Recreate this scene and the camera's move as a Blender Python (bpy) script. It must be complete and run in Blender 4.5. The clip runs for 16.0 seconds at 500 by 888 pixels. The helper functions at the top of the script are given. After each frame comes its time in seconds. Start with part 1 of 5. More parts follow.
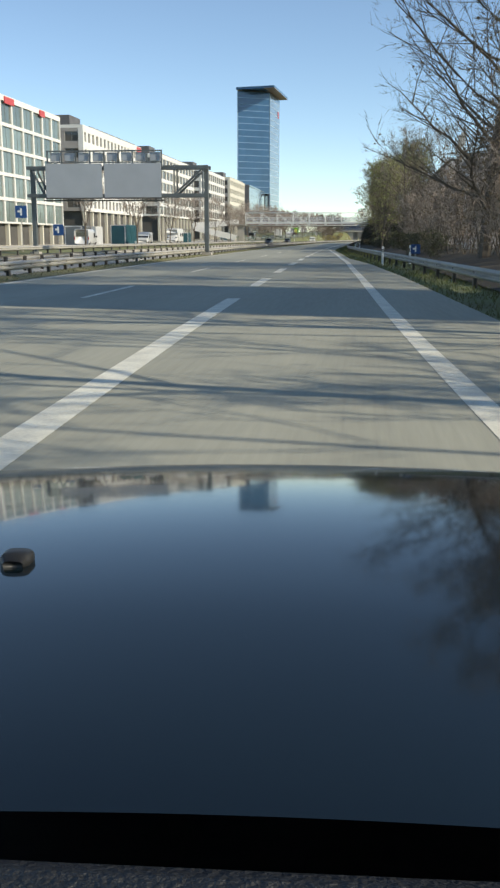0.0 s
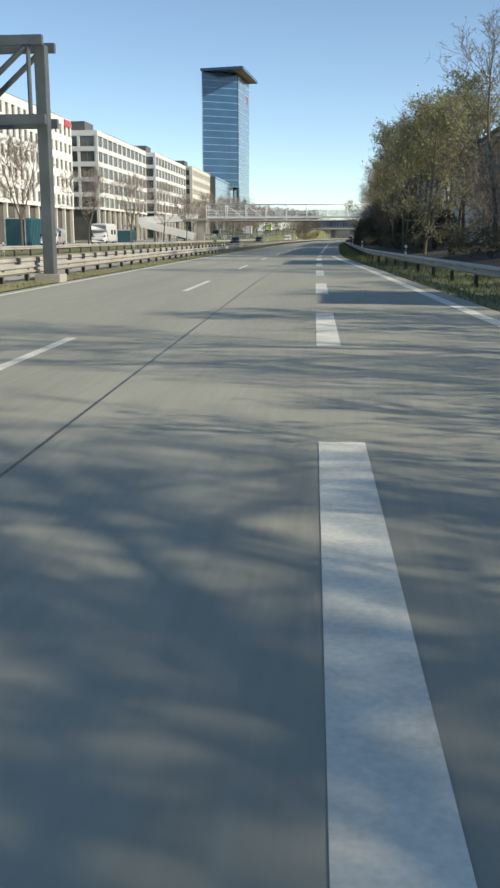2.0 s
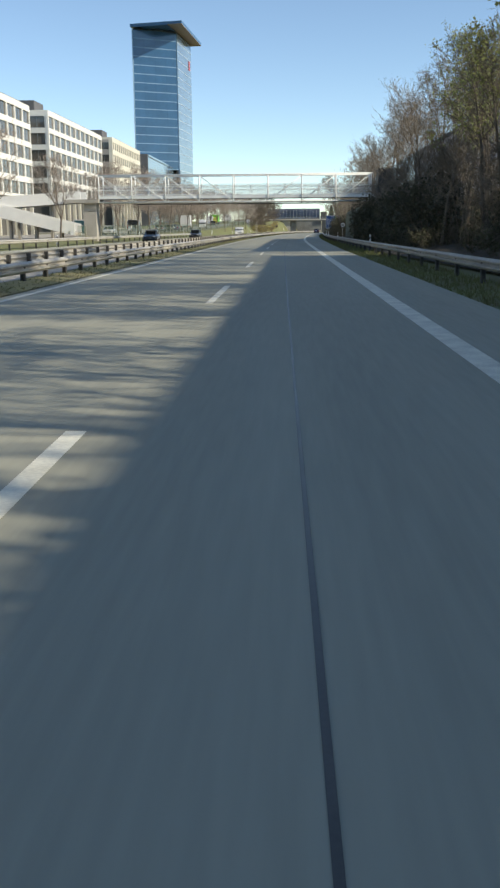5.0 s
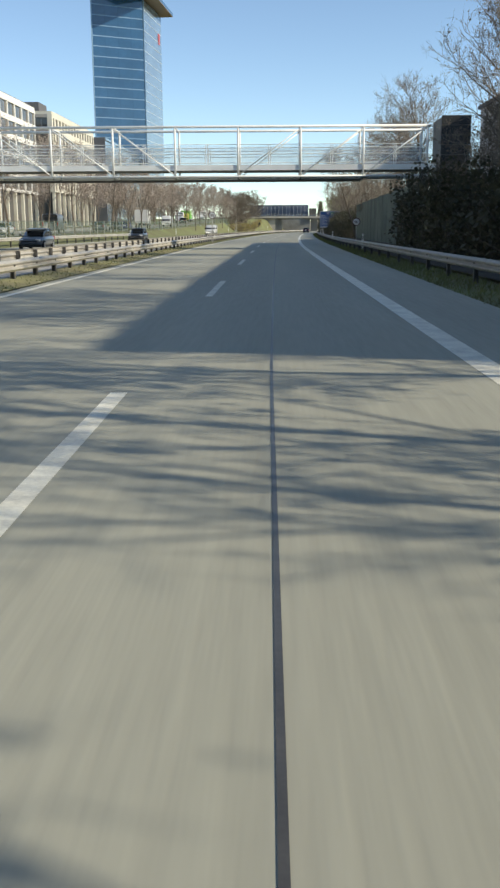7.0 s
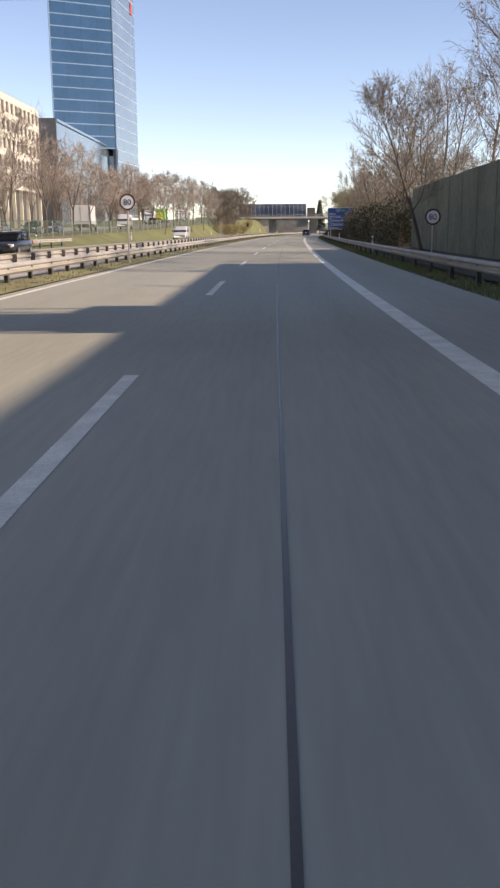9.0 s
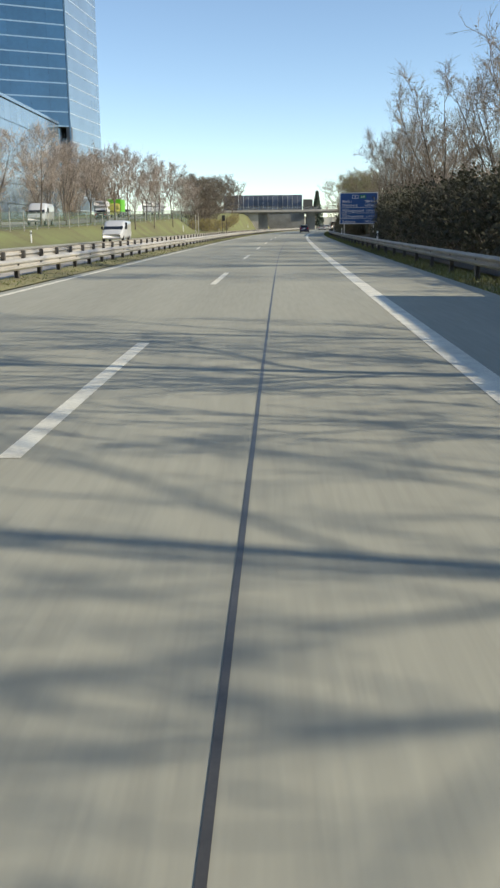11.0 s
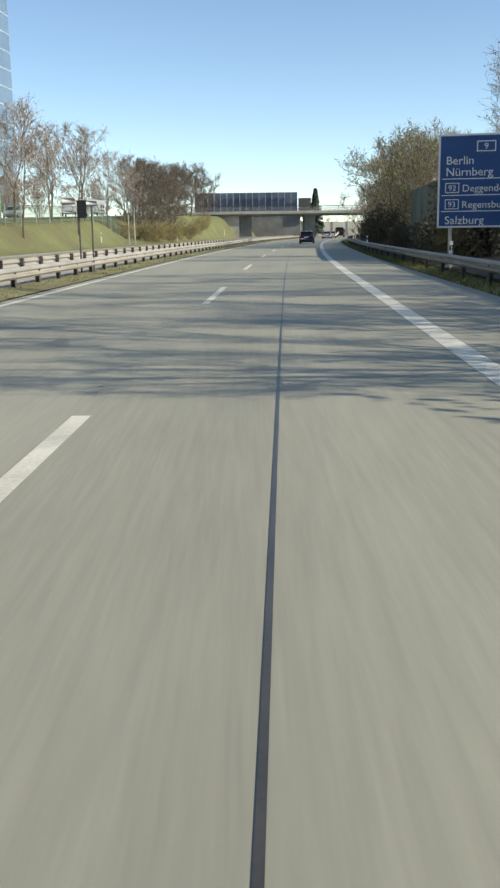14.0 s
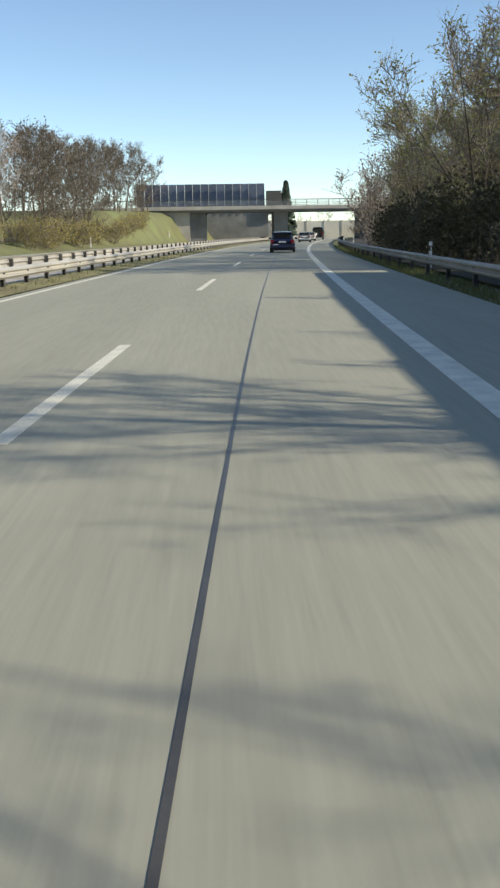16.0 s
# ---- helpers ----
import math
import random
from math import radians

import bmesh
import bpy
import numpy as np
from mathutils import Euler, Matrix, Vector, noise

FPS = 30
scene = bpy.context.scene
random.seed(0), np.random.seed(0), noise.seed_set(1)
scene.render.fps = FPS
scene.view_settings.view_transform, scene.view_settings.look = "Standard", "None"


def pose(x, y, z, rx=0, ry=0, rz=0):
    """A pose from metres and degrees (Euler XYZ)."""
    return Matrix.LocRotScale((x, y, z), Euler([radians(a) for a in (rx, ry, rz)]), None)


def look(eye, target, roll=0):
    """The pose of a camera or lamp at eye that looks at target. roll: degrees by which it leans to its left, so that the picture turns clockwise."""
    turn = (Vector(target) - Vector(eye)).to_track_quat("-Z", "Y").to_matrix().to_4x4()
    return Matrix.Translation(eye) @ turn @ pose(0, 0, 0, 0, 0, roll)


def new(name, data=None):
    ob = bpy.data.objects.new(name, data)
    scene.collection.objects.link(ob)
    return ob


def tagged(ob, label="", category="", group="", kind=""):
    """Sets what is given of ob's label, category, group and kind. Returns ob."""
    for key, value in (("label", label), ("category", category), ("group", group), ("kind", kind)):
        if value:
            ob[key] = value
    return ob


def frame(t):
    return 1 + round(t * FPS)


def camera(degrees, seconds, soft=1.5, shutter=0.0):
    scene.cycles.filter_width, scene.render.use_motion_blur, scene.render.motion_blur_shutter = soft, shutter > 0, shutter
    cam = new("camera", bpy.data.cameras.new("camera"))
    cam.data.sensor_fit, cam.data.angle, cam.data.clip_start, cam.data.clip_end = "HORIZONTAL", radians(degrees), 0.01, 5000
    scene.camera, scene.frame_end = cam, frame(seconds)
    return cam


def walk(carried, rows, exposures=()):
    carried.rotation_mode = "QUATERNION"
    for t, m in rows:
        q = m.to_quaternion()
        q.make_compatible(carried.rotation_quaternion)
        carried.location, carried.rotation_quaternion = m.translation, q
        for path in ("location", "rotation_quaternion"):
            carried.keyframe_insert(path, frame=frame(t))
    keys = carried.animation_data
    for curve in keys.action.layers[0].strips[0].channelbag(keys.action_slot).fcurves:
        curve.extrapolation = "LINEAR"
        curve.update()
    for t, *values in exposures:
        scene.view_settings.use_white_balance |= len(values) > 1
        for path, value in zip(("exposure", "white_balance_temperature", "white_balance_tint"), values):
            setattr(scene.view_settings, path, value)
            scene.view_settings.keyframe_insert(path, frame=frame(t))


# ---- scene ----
# The camera rides 1.39 m over the road: seconds, x, y, yaw, pitch, lean to the left.
EYE = 1.387
PATH = [
    (0.0, 8.210, -182.311, 6.805, -12.049, 0.071),
    (0.5, 7.014, -169.716, 6.365, -12.073, 0.080),
    (1.0, 5.904, -156.989, 5.991, -12.093, -0.106),
    (1.5, 4.895, -144.051, 5.593, -12.061, -0.219),
    (2.0, 3.946, -131.124, 5.171, -12.132, -0.095),
    (2.5, 3.109, -118.092, 4.818, -12.009, -0.161),
    (3.0, 2.393, -104.900, 4.441, -12.100, -0.276),
    (3.5, 1.790, -91.502, 4.005, -12.277, -0.323),
    (4.0, 1.244, -78.388, 3.543, -12.455, -0.379),
    (4.2, 1.037, -73.149, 3.305, -12.572, -0.409),
    (6.3, 0.041, -18.621, 1.816, -12.530, -0.226),
    (6.5, 0.024, -13.311, 1.730, -12.595, -0.191),
    (7.0, 0.000, 0.000, 1.578, -12.638, -0.250),
    (7.5, 0.005, 13.433, 1.433, -12.678, -0.085),
    (8.0, -0.005, 26.710, 1.338, -12.628, -0.125),
    (8.5, -0.023, 39.876, 1.281, -12.558, -0.201),
    (9.0, -0.067, 52.822, 1.236, -12.514, -0.447),
    (11.3, 0.807, 112.116, 0.766, -12.777, -0.757),
    (11.5, 0.915, 117.232, 0.691, -12.656, -0.778),
    (12.0, 1.186, 130.014, 0.552, -12.496, -0.865),
    (12.5, 1.473, 142.860, 0.411, -12.473, -0.753),
    (13.0, 1.800, 155.594, 0.370, -12.489, -0.606),
    (13.5, 2.095, 168.157, 0.306, -12.510, -0.436),
    (14.0, 2.407, 180.791, 0.278, -12.391, -0.793),
    (14.5, 2.756, 193.212, -0.147, -12.406, -0.767),
    (15.0, 3.199, 205.567, -0.746, -12.397, -0.672),
    (15.5, 3.788, 217.748, -1.270, -12.378, -0.701),
    (16.0, 4.467, 229.738, -1.652, -12.352, -0.867),
]


def ride(t, x, y, yaw, pitch, lean):
    way = Euler((radians(90 + pitch), 0, radians(yaw))).to_matrix() @ Vector((0, 0, -1))
    eye = Vector((x, y, EYE))
    return t, look(eye, eye + way * 10, lean)


cam = camera(29.117, 16.0, soft=2.5)
# the camera opens up a little in the shade of the footbridge and the tall trees
walk(cam, [ride(*row) for row in PATH], (
    (0.0, 0.0, 6800, 5), (3.5, 0.0, 6800, 5), (5.0, 0.06, 6800, 5), (8.2, 0.08, 6800, 5), (8.5, 0.2, 6900, 10), (9.0, 0.24, 7500, 22), (9.2, 0.24, 7500, 22),
    (11.3, 0.1, 6800, 5), (16.0, 0.1, 6800, 5)))

# ---- light ----
SUN_TO = Vector((1.70, -0.46, 1.0)).normalized()
world = bpy.data.worlds.new("world")
world.use_nodes = True
scene.world = world
wn = world.node_tree.nodes
sky = wn.new("ShaderNodeTexSky")
sky.sky_type = 'NISHITA'
sky.sun_disc = False
sky.sun_elevation = math.asin(SUN_TO.z)
sky.sun_rotation = math.atan2(SUN_TO.x, SUN_TO.y)
sky.air_density = 0.8
sky.dust_density = 0.0
sky.ozone_density = 1.5
sky.altitude = 1200.0
wn["Background"].inputs["Strength"].default_value = 0.177
world.node_tree.links.new(sky.outputs["Color"], wn["Background"].inputs["Color"])
sun_data = bpy.data.lights.new("sun", 'SUN')
sun_data.energy = 4.9
sun_data.angle = radians(0.53)
sun_data.color = (1.0, 0.905, 0.78)
sun = new("sun", sun_data)
sun.matrix_world = look((0, 0, 60), Vector((0, 0, 60)) - SUN_TO)


# ---- materials ----
def material(name, color, rough=0.6, metal=0.0, vary=0.15, scale=3.0, fine=40.0, bump=0.0, per_object=0.0,
             stretch=(1, 1, 1), second=None, coat=0.0, spec=0.5):
    """Two scales of noise over one base colour; second: the colour of the stains."""
    m = bpy.data.materials.new(name)
    m.use_nodes = True
    n, l = m.node_tree.nodes, m.node_tree.links
    b = n["Principled BSDF"]
    b.inputs["Roughness"].default_value = rough
    b.inputs["Metallic"].default_value = metal
    b.inputs["Coat Weight"].default_value = coat
    b.inputs["Specular IOR Level"].default_value = spec
    geo = n.new("ShaderNodeNewGeometry")
    mapping = n.new("ShaderNodeMapping")
    mapping.inputs["Scale"].default_value = stretch
    l.new(geo.outputs["Position"], mapping.inputs["Vector"])
    big, small = n.new("ShaderNodeTexNoise"), n.new("ShaderNodeTexNoise")
    big.inputs["Scale"].default_value, small.inputs["Scale"].default_value = scale, fine
    big.inputs["Detail"].default_value = 5
    for tex in (big, small):
        l.new(mapping.outputs["Vector"], tex.inputs["Vector"])
    add = n.new("ShaderNodeMath")
    add.operation = 'MULTIPLY_ADD'
    l.new(small.outputs["Fac"], add.inputs[0])
    add.inputs[1].default_value = 0.5
    l.new(big.outputs["Fac"], add.inputs[2])
    ramp = n.new("ShaderNodeMapRange")
    ramp.inputs["From Min"].default_value, ramp.inputs["From Max"].default_value = 0.5, 1.0
    l.new(add.outputs[0], ramp.inputs["Value"])
    mix = n.new("ShaderNodeMix")
    mix.data_type = 'RGBA'
    dark = second or tuple(c * (1 - vary) for c in color)
    light = tuple(min(1, c * (1 + vary * 0.6)) for c in color)
    mix.inputs["A"].default_value = (*dark, 1)
    mix.inputs["B"].default_value = (*light, 1)
    l.new(ramp.outputs["Result"], mix.inputs["Factor"])
    out = mix.outputs["Result"]
    if per_object:
        info = n.new("ShaderNodeObjectInfo")
        hsv = n.new("ShaderNodeHueSaturation")
        span = n.new("ShaderNodeMapRange")
        span.inputs["To Min"].default_value, span.inputs["To Max"].default_value = 1 - per_object, 1 + per_object
        l.new(info.outputs["Random"], span.inputs["Value"])
        l.new(span.outputs["Result"], hsv.inputs["Value"])
        l.new(out, hsv.inputs["Color"])
        out = hsv.outputs["Color"]
    l.new(out, b.inputs["Base Color"])
    if bump:
        bm = n.new("ShaderNodeBump")
        bm.inputs["Strength"].default_value = bump
        bm.inputs["Distance"].default_value = 0.02
        l.new(small.outputs["Fac"], bm.inputs["Height"])
        l.new(bm.outputs["Normal"], b.inputs["Normal"])
    return m


ASPHALT = material("asphalt", (0.368, 0.360, 0.285), 0.82, vary=0.16, scale=0.7, fine=14.0, bump=0.15, stretch=(1.0, 0.06, 1))
ASPHALT_OLD = material("asphalt_shoulder", (0.25, 0.235, 0.20), 0.9, vary=0.3, scale=0.5, fine=12.0, bump=0.3)
ASPHALT_FAR = material("asphalt_pale", (0.385, 0.377, 0.305), 0.9, vary=0.2, scale=0.3, fine=7.0)
TAR = material("tar_joint", (0.07, 0.066, 0.06), 0.42, vary=0.3, scale=2.0)
PAINT = material("road_paint", (0.80, 0.77, 0.635), 0.6, vary=0.25, scale=2.5, fine=30, bump=0.1)
GRASS = material("grass_ground", (0.145, 0.165, 0.06), 0.95, vary=0.5, scale=0.25, fine=3.0, second=(0.135, 0.12, 0.06), bump=0.6)
DRY_GRASS = material("dry_grass_ground", (0.235, 0.225, 0.095), 0.95, vary=0.5, scale=0.5, fine=6.0, second=(0.17, 0.145, 0.08), bump=0.6)
BLADE = material("grass_blades", (0.16, 0.19, 0.065), 0.8, vary=0.5, scale=0.4, fine=5.0, second=(0.135, 0.12, 0.06))
GALV = material("galvanised_steel", (0.50, 0.475, 0.42), 0.5, 0.15, vary=0.25, scale=0.6, fine=8)
# darker copy of GALV: the shade on the right rail is in its colour
GALV_SHADED = material("shaded_galvanised_steel", (0.34, 0.325, 0.285), 0.6, 0.1, vary=0.3, scale=0.6, fine=8)
GALV_DARK = material("weathered_steel_post", (0.10, 0.095, 0.085), 0.7, 0.2, vary=0.3, scale=2)
RAMP_WHITE = material("white_ramp_paint", (0.90, 0.885, 0.83), 0.5, vary=0.06, scale=0.8)
WHITE_STEEL = material("white_painted_steel", (0.82, 0.83, 0.80), 0.4, vary=0.1, scale=1.0)
GREY_STEEL = material("grey_green_steel", (0.24, 0.26, 0.25), 0.5, 0.2, vary=0.2, scale=1.2)
GANTRY_STEEL = material("dark_grey_green_steel", (0.125, 0.14, 0.14), 0.5, 0.2, vary=0.25, scale=1.2)
PANEL_GREY = material("sign_back_grey", (0.40, 0.42, 0.44), 0.5, 0.1, vary=0.08, scale=0.8)
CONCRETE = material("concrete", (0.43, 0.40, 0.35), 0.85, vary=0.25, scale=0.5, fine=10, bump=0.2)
CONCRETE_DARK = material("dark_concrete", (0.20, 0.20, 0.185), 0.9, vary=0.35, scale=0.4, fine=8, bump=0.2)
WALL_MOSS = material("mossy_noise_wall", (0.165, 0.185, 0.140), 0.95, vary=0.4, scale=0.3, fine=4, bump=0.4)
STONE_WHITE = material("white_render", (0.76, 0.735, 0.67), 0.7, vary=0.08, scale=0.3, fine=6)
STONE_CREAM = material("cream_render", (0.66, 0.62, 0.51), 0.75, vary=0.1, scale=0.3, fine=6)
# office south walls: the shade on that side is put into this grey
SHADED_RENDER = material("shaded_render", (0.36, 0.33, 0.295), 0.8, vary=0.1, scale=0.3)
PLASTER = material("pale_plaster", (0.74, 0.69, 0.655), 0.85, vary=0.12, scale=0.3, fine=6)
ROOF_DARK = material("roof_felt", (0.12, 0.12, 0.125), 0.8, vary=0.2, scale=0.5)
# for solid building cores: the dimness indoors is put into this dark colour
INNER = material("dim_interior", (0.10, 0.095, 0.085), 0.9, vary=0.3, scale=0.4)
BROWN_SOFFIT = material("brown_soffit", (0.30, 0.21, 0.13), 0.6, vary=0.15, scale=0.5)


def glassy(name, color, rough=0.08, per_object=0.25, spec=0.9):
    return material(name, color, rough, 0.0, vary=0.2, scale=0.15, fine=1.0, per_object=per_object, spec=spec)


WINDOW_GLASS = glassy("window_glass", (0.115, 0.10, 0.08))
GREEN_GLASS = glassy("greenish_glass", (0.16, 0.20, 0.18))
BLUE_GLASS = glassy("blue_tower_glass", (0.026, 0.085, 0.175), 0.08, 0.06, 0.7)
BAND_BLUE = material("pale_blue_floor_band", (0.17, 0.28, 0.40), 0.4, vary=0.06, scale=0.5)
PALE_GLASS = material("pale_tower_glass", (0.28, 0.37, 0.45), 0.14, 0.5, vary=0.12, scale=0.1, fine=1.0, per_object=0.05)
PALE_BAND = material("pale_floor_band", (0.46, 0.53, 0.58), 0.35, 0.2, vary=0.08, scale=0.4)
SOLAR = glassy("solar_panel_glass", (0.085, 0.095, 0.12), 0.16, 0.3)
BARK = material("bark", (0.150, 0.122, 0.094), 0.95, vary=0.4, scale=1.5, fine=14, bump=0.5, stretch=(1, 1, 0.3))
TWIG = material("twigs", (0.29, 0.24, 0.185), 0.95, vary=0.35, scale=0.4, fine=3)
TWIG_RED = material("reddish_twigs", (0.38, 0.315, 0.26), 0.95, vary=0.3, scale=0.4, fine=3)
LEAF_SPRING = material("spring_leaves", (0.33, 0.35, 0.12), 0.7, vary=0.4, scale=0.5, fine=4)
LEAF_BUD = material("olive_buds", (0.36, 0.375, 0.14), 0.75, vary=0.4, scale=0.5, fine=4)
LEAF_DARK = material("ivy_leaves", (0.095, 0.10, 0.042), 0.6, vary=0.5, scale=0.5, fine=4)
LEAF_WILLOW = material("willow_shoots", (0.40, 0.345, 0.12), 0.8, vary=0.35, scale=0.4, fine=4)
LEAF_OCHRE = material("dry_leaves", (0.22, 0.17, 0.10), 0.85, vary=0.4, scale=0.5, fine=4)
LEAF_GREEN = material("evergreen_leaves", (0.078, 0.076, 0.044), 0.75, vary=0.5, scale=0.5, fine=4)
LEAF_BROWN = material("withered_brown_leaves", (0.20, 0.165, 0.125), 0.9, vary=0.35, scale=0.5, fine=4)
TWIG_DARK = material("dark_twigs", (0.18, 0.15, 0.115), 0.95, vary=0.3, scale=0.4, fine=3)
NEEDLES = material("fir_needles", (0.05, 0.075, 0.05), 0.8, vary=0.4, scale=0.6, fine=5)


def let_light_through(m, share):
    """Thin leaves pass some of the light that falls on their far side."""
    n, l = m.node_tree.nodes, m.node_tree.links
    b, thin, mix = n["Principled BSDF"], n.new("ShaderNodeBsdfTranslucent"), n.new("ShaderNodeMixShader")
    l.new(b.inputs["Base Color"].links[0].from_socket, thin.inputs["Color"])
    mix.inputs["Fac"].default_value = share
    l.new(b.outputs[0], mix.inputs[1])
    l.new(thin.outputs[0], mix.inputs[2])
    l.new(mix.outputs[0], n["Material Output"].inputs["Surface"])


for leafy in (LEAF_SPRING, LEAF_BUD, LEAF_DARK, LEAF_WILLOW, LEAF_OCHRE, LEAF_GREEN, LEAF_BROWN, BLADE):
    let_light_through(leafy, 0.2 if leafy in (LEAF_GREEN, LEAF_DARK) else 0.5)
SIGN_BLUE = material("sign_blue", (0.012, 0.07, 0.235), 0.35, vary=0.08, scale=1)
SIGN_GREEN = material("sign_green", (0.02, 0.20, 0.10), 0.35, vary=0.08, scale=1)
SIGN_WHITE = material("sign_white", (0.80, 0.80, 0.78), 0.4, vary=0.05, scale=1)
LOGO_RED = material("logo_red", (0.55, 0.06, 0.05), 0.4, vary=0.05, scale=1)
SIGN_RED = material("sign_red", (0.07, 0.012, 0.012), 0.4, vary=0.05, scale=1)
BLACK = material("black_plastic", (0.02, 0.02, 0.02), 0.5, vary=0.2, scale=3)
RUBBER = material("tyre_rubber", (0.025, 0.025, 0.025), 0.85, vary=0.2, scale=4)
RIM = material("alloy_rim", (0.45, 0.45, 0.46), 0.35, 0.8, vary=0.1, scale=4)
TAIL_RED = material("tail_lamp_red", (0.35, 0.01, 0.015), 0.2, vary=0.1, scale=4)
CAR_GLASS = glassy("car_glass", (0.02, 0.024, 0.028), 0.05, 0.0)


def paint(name, color):
    return material(name, color, 0.3, 0.1, vary=0.06, scale=0.8, coat=0.6)


CAR_BLUE = paint("dark_blue_car_paint", (0.012, 0.016, 0.065))
CAR_WHITE = paint("white_car_paint", (0.62, 0.62, 0.60))
CAR_SILVER = paint("silver_car_paint", (0.38, 0.40, 0.42))
CAR_GREY = paint("grey_car_paint", (0.12, 0.13, 0.14))
CAR_BLACK = paint("black_car_paint", (0.02, 0.021, 0.024))
CAR_PURPLE = paint("deep_blue_violet_paint", (0.05, 0.045, 0.17))
BOX_WHITE = material("white_van_panel", (0.62, 0.62, 0.60), 0.45, vary=0.06, scale=0.6)
BOX_GREEN = material("bright_green_panel", (0.16, 0.55, 0.03), 0.45, vary=0.08, scale=0.6)
BOX_YELLOW = material("yellow_panel", (0.62, 0.55, 0.10), 0.45, vary=0.08, scale=0.6)
BOX_TEAL = material("teal_panel", (0.025, 0.10, 0.12), 0.5, vary=0.12, scale=0.6)


# ---- building blocks ----
def thing(name, at=(0, 0, 0), label="", category="", group="", kind="", turn=0.0):
    ob = new(name)
    ob.empty_display_size = 0.2
    ob.matrix_basis = pose(*at, 0, 0, turn)
    return tagged(ob, label, category, group, kind)


def mesh_of(bm, mats, smooth=False):
    me = bpy.data.meshes.new("mesh")
    bm.to_mesh(me)
    bm.free()
    for m in (mats if isinstance(mats, (list, tuple)) else [mats]):
        me.materials.append(m)
    if smooth:
        me.polygons.foreach_set("use_smooth", [True] * len(me.polygons))
    return me


def part(name, bm, mats, parent=None, label="", m=None, smooth=False):
    me = bm if isinstance(bm, bpy.types.Mesh) else mesh_of(bm, mats, smooth)
    ob = new(name, me)
    if parent is not None:
        ob.parent = parent
    if m is not None:
        ob.matrix_basis = m
    return tagged(ob, label)


def box(bm, x0, x1, y0, y1, z0, z1, bevel=0.0, mi=0):
    vs = [bm.verts.new((x, y, z)) for z in (z0, z1) for y in (y0, y1) for x in (x0, x1)]
    fs = [bm.faces.new([vs[i] for i in q]) for q in
          ((0, 2, 3, 1), (4, 5, 7, 6), (0, 1, 5, 4), (2, 6, 7, 3), (0, 4, 6, 2), (1, 3, 7, 5))]
    for f in fs:
        f.material_index = mi
    if bevel:
        edges = list({e for f in fs for e in f.edges})
        bmesh.ops.bevel(bm, geom=edges, offset=bevel, segments=2, affect='EDGES', profile=0.5)
    return bm


def boxes(*items, bevel=0.0):
    bm = bmesh.new()
    for it in items:
        box(bm, *it, bevel=bevel)
    return bm


def tube(bm, a, b, r0, r1=None, n=8, mi=0, cap=True):
    a, b = Vector(a), Vector(b)
    r1 = r0 if r1 is None else r1
    q = (b - a).to_track_quat('Z', 'Y')
    rings = []
    for c, r in ((a, r0), (b, r1)):
        rings.append([bm.verts.new(c + q @ Vector((r * math.cos(2 * math.pi * i / n), r * math.sin(2 * math.pi * i / n), 0))) for i in range(n)])
    for i in range(n):
        f = bm.faces.new((rings[0][i], rings[0][(i + 1) % n], rings[1][(i + 1) % n], rings[1][i]))
        f.material_index = mi
    if cap:
        bm.faces.new(rings[0][::-1]).material_index = mi
        bm.faces.new(rings[1]).material_index = mi
    return bm


def rawmesh(name, verts, faces, mats, slots=None, smooth=False):
    me = bpy.data.meshes.new(name)
    me.from_pydata(verts, [], faces)
    for m in (mats if isinstance(mats, (list, tuple)) else [mats]):
        me.materials.append(m)
    if slots is not None:
        me.polygons.foreach_set("material_index", slots)
    if smooth:
        me.polygons.foreach_set("use_smooth", [True] * len(faces))
    me.update()
    return me


# ---- the plan: the right edge line of the through lanes, x over y ----
LINE_Y = [-400, -260, -174, -151, -130, -83, -60, 14, 55, 80, 110, 157, 209, 242, 284, 312, 353, 414, 520, 700, 900]
LINE_X = [19.0, 10.4, 5.72, 4.80, 4.13, 3.02, 2.60, 2.13, 2.03, 2.12, 2.60, 3.76, 5.47, 6.97, 9.70, 12.0, 16.3, 24.6, 43.0, 82.0, 135.0]


def spline(knots, values, y):
    k = np.searchsorted(knots, y) - 1
    k = max(0, min(len(knots) - 2, k))

    def slope(i):
        if i <= 0 or i >= len(knots) - 1:
            j = 0 if i <= 0 else len(knots) - 2
            return (values[j + 1] - values[j]) / (knots[j + 1] - knots[j])
        return (values[i + 1] - values[i - 1]) / (knots[i + 1] - knots[i - 1])
    h = knots[k + 1] - knots[k]
    t = (y - knots[k]) / h
    return ((2 * t**3 - 3 * t**2 + 1) * values[k] + (t**3 - 2 * t**2 + t) * h * slope(k)
            + (-2 * t**3 + 3 * t**2) * values[k + 1] + (t**3 - t**2) * h * slope(k + 1))


def line(y):
    return float(spline(LINE_Y, LINE_X, y))


def along(y, off=0.0, z=0.0):
    return Vector((line(y) + off, y, z))


def heading(y):
    return math.degrees(math.atan2(-(line(y + 1) - line(y - 1)), 2.0))


MERGE_Y = [-400, -182, -175, -166, -145, -124, -113, -89, -77, -65, -58, 900]
MERGE_X = [3.7, 3.55, 3.5, 3.45, 3.35, 3.1, 2.75, 2.1, 1.62, 1.15, 0.95, 0.0]


def lane_edge(y):
    """Offset of the right edge line from the through line: the slip lane tapers out."""
    return float(np.interp(y, MERGE_Y[:-1], MERGE_X[:-1])) if y < -58 else 0.0


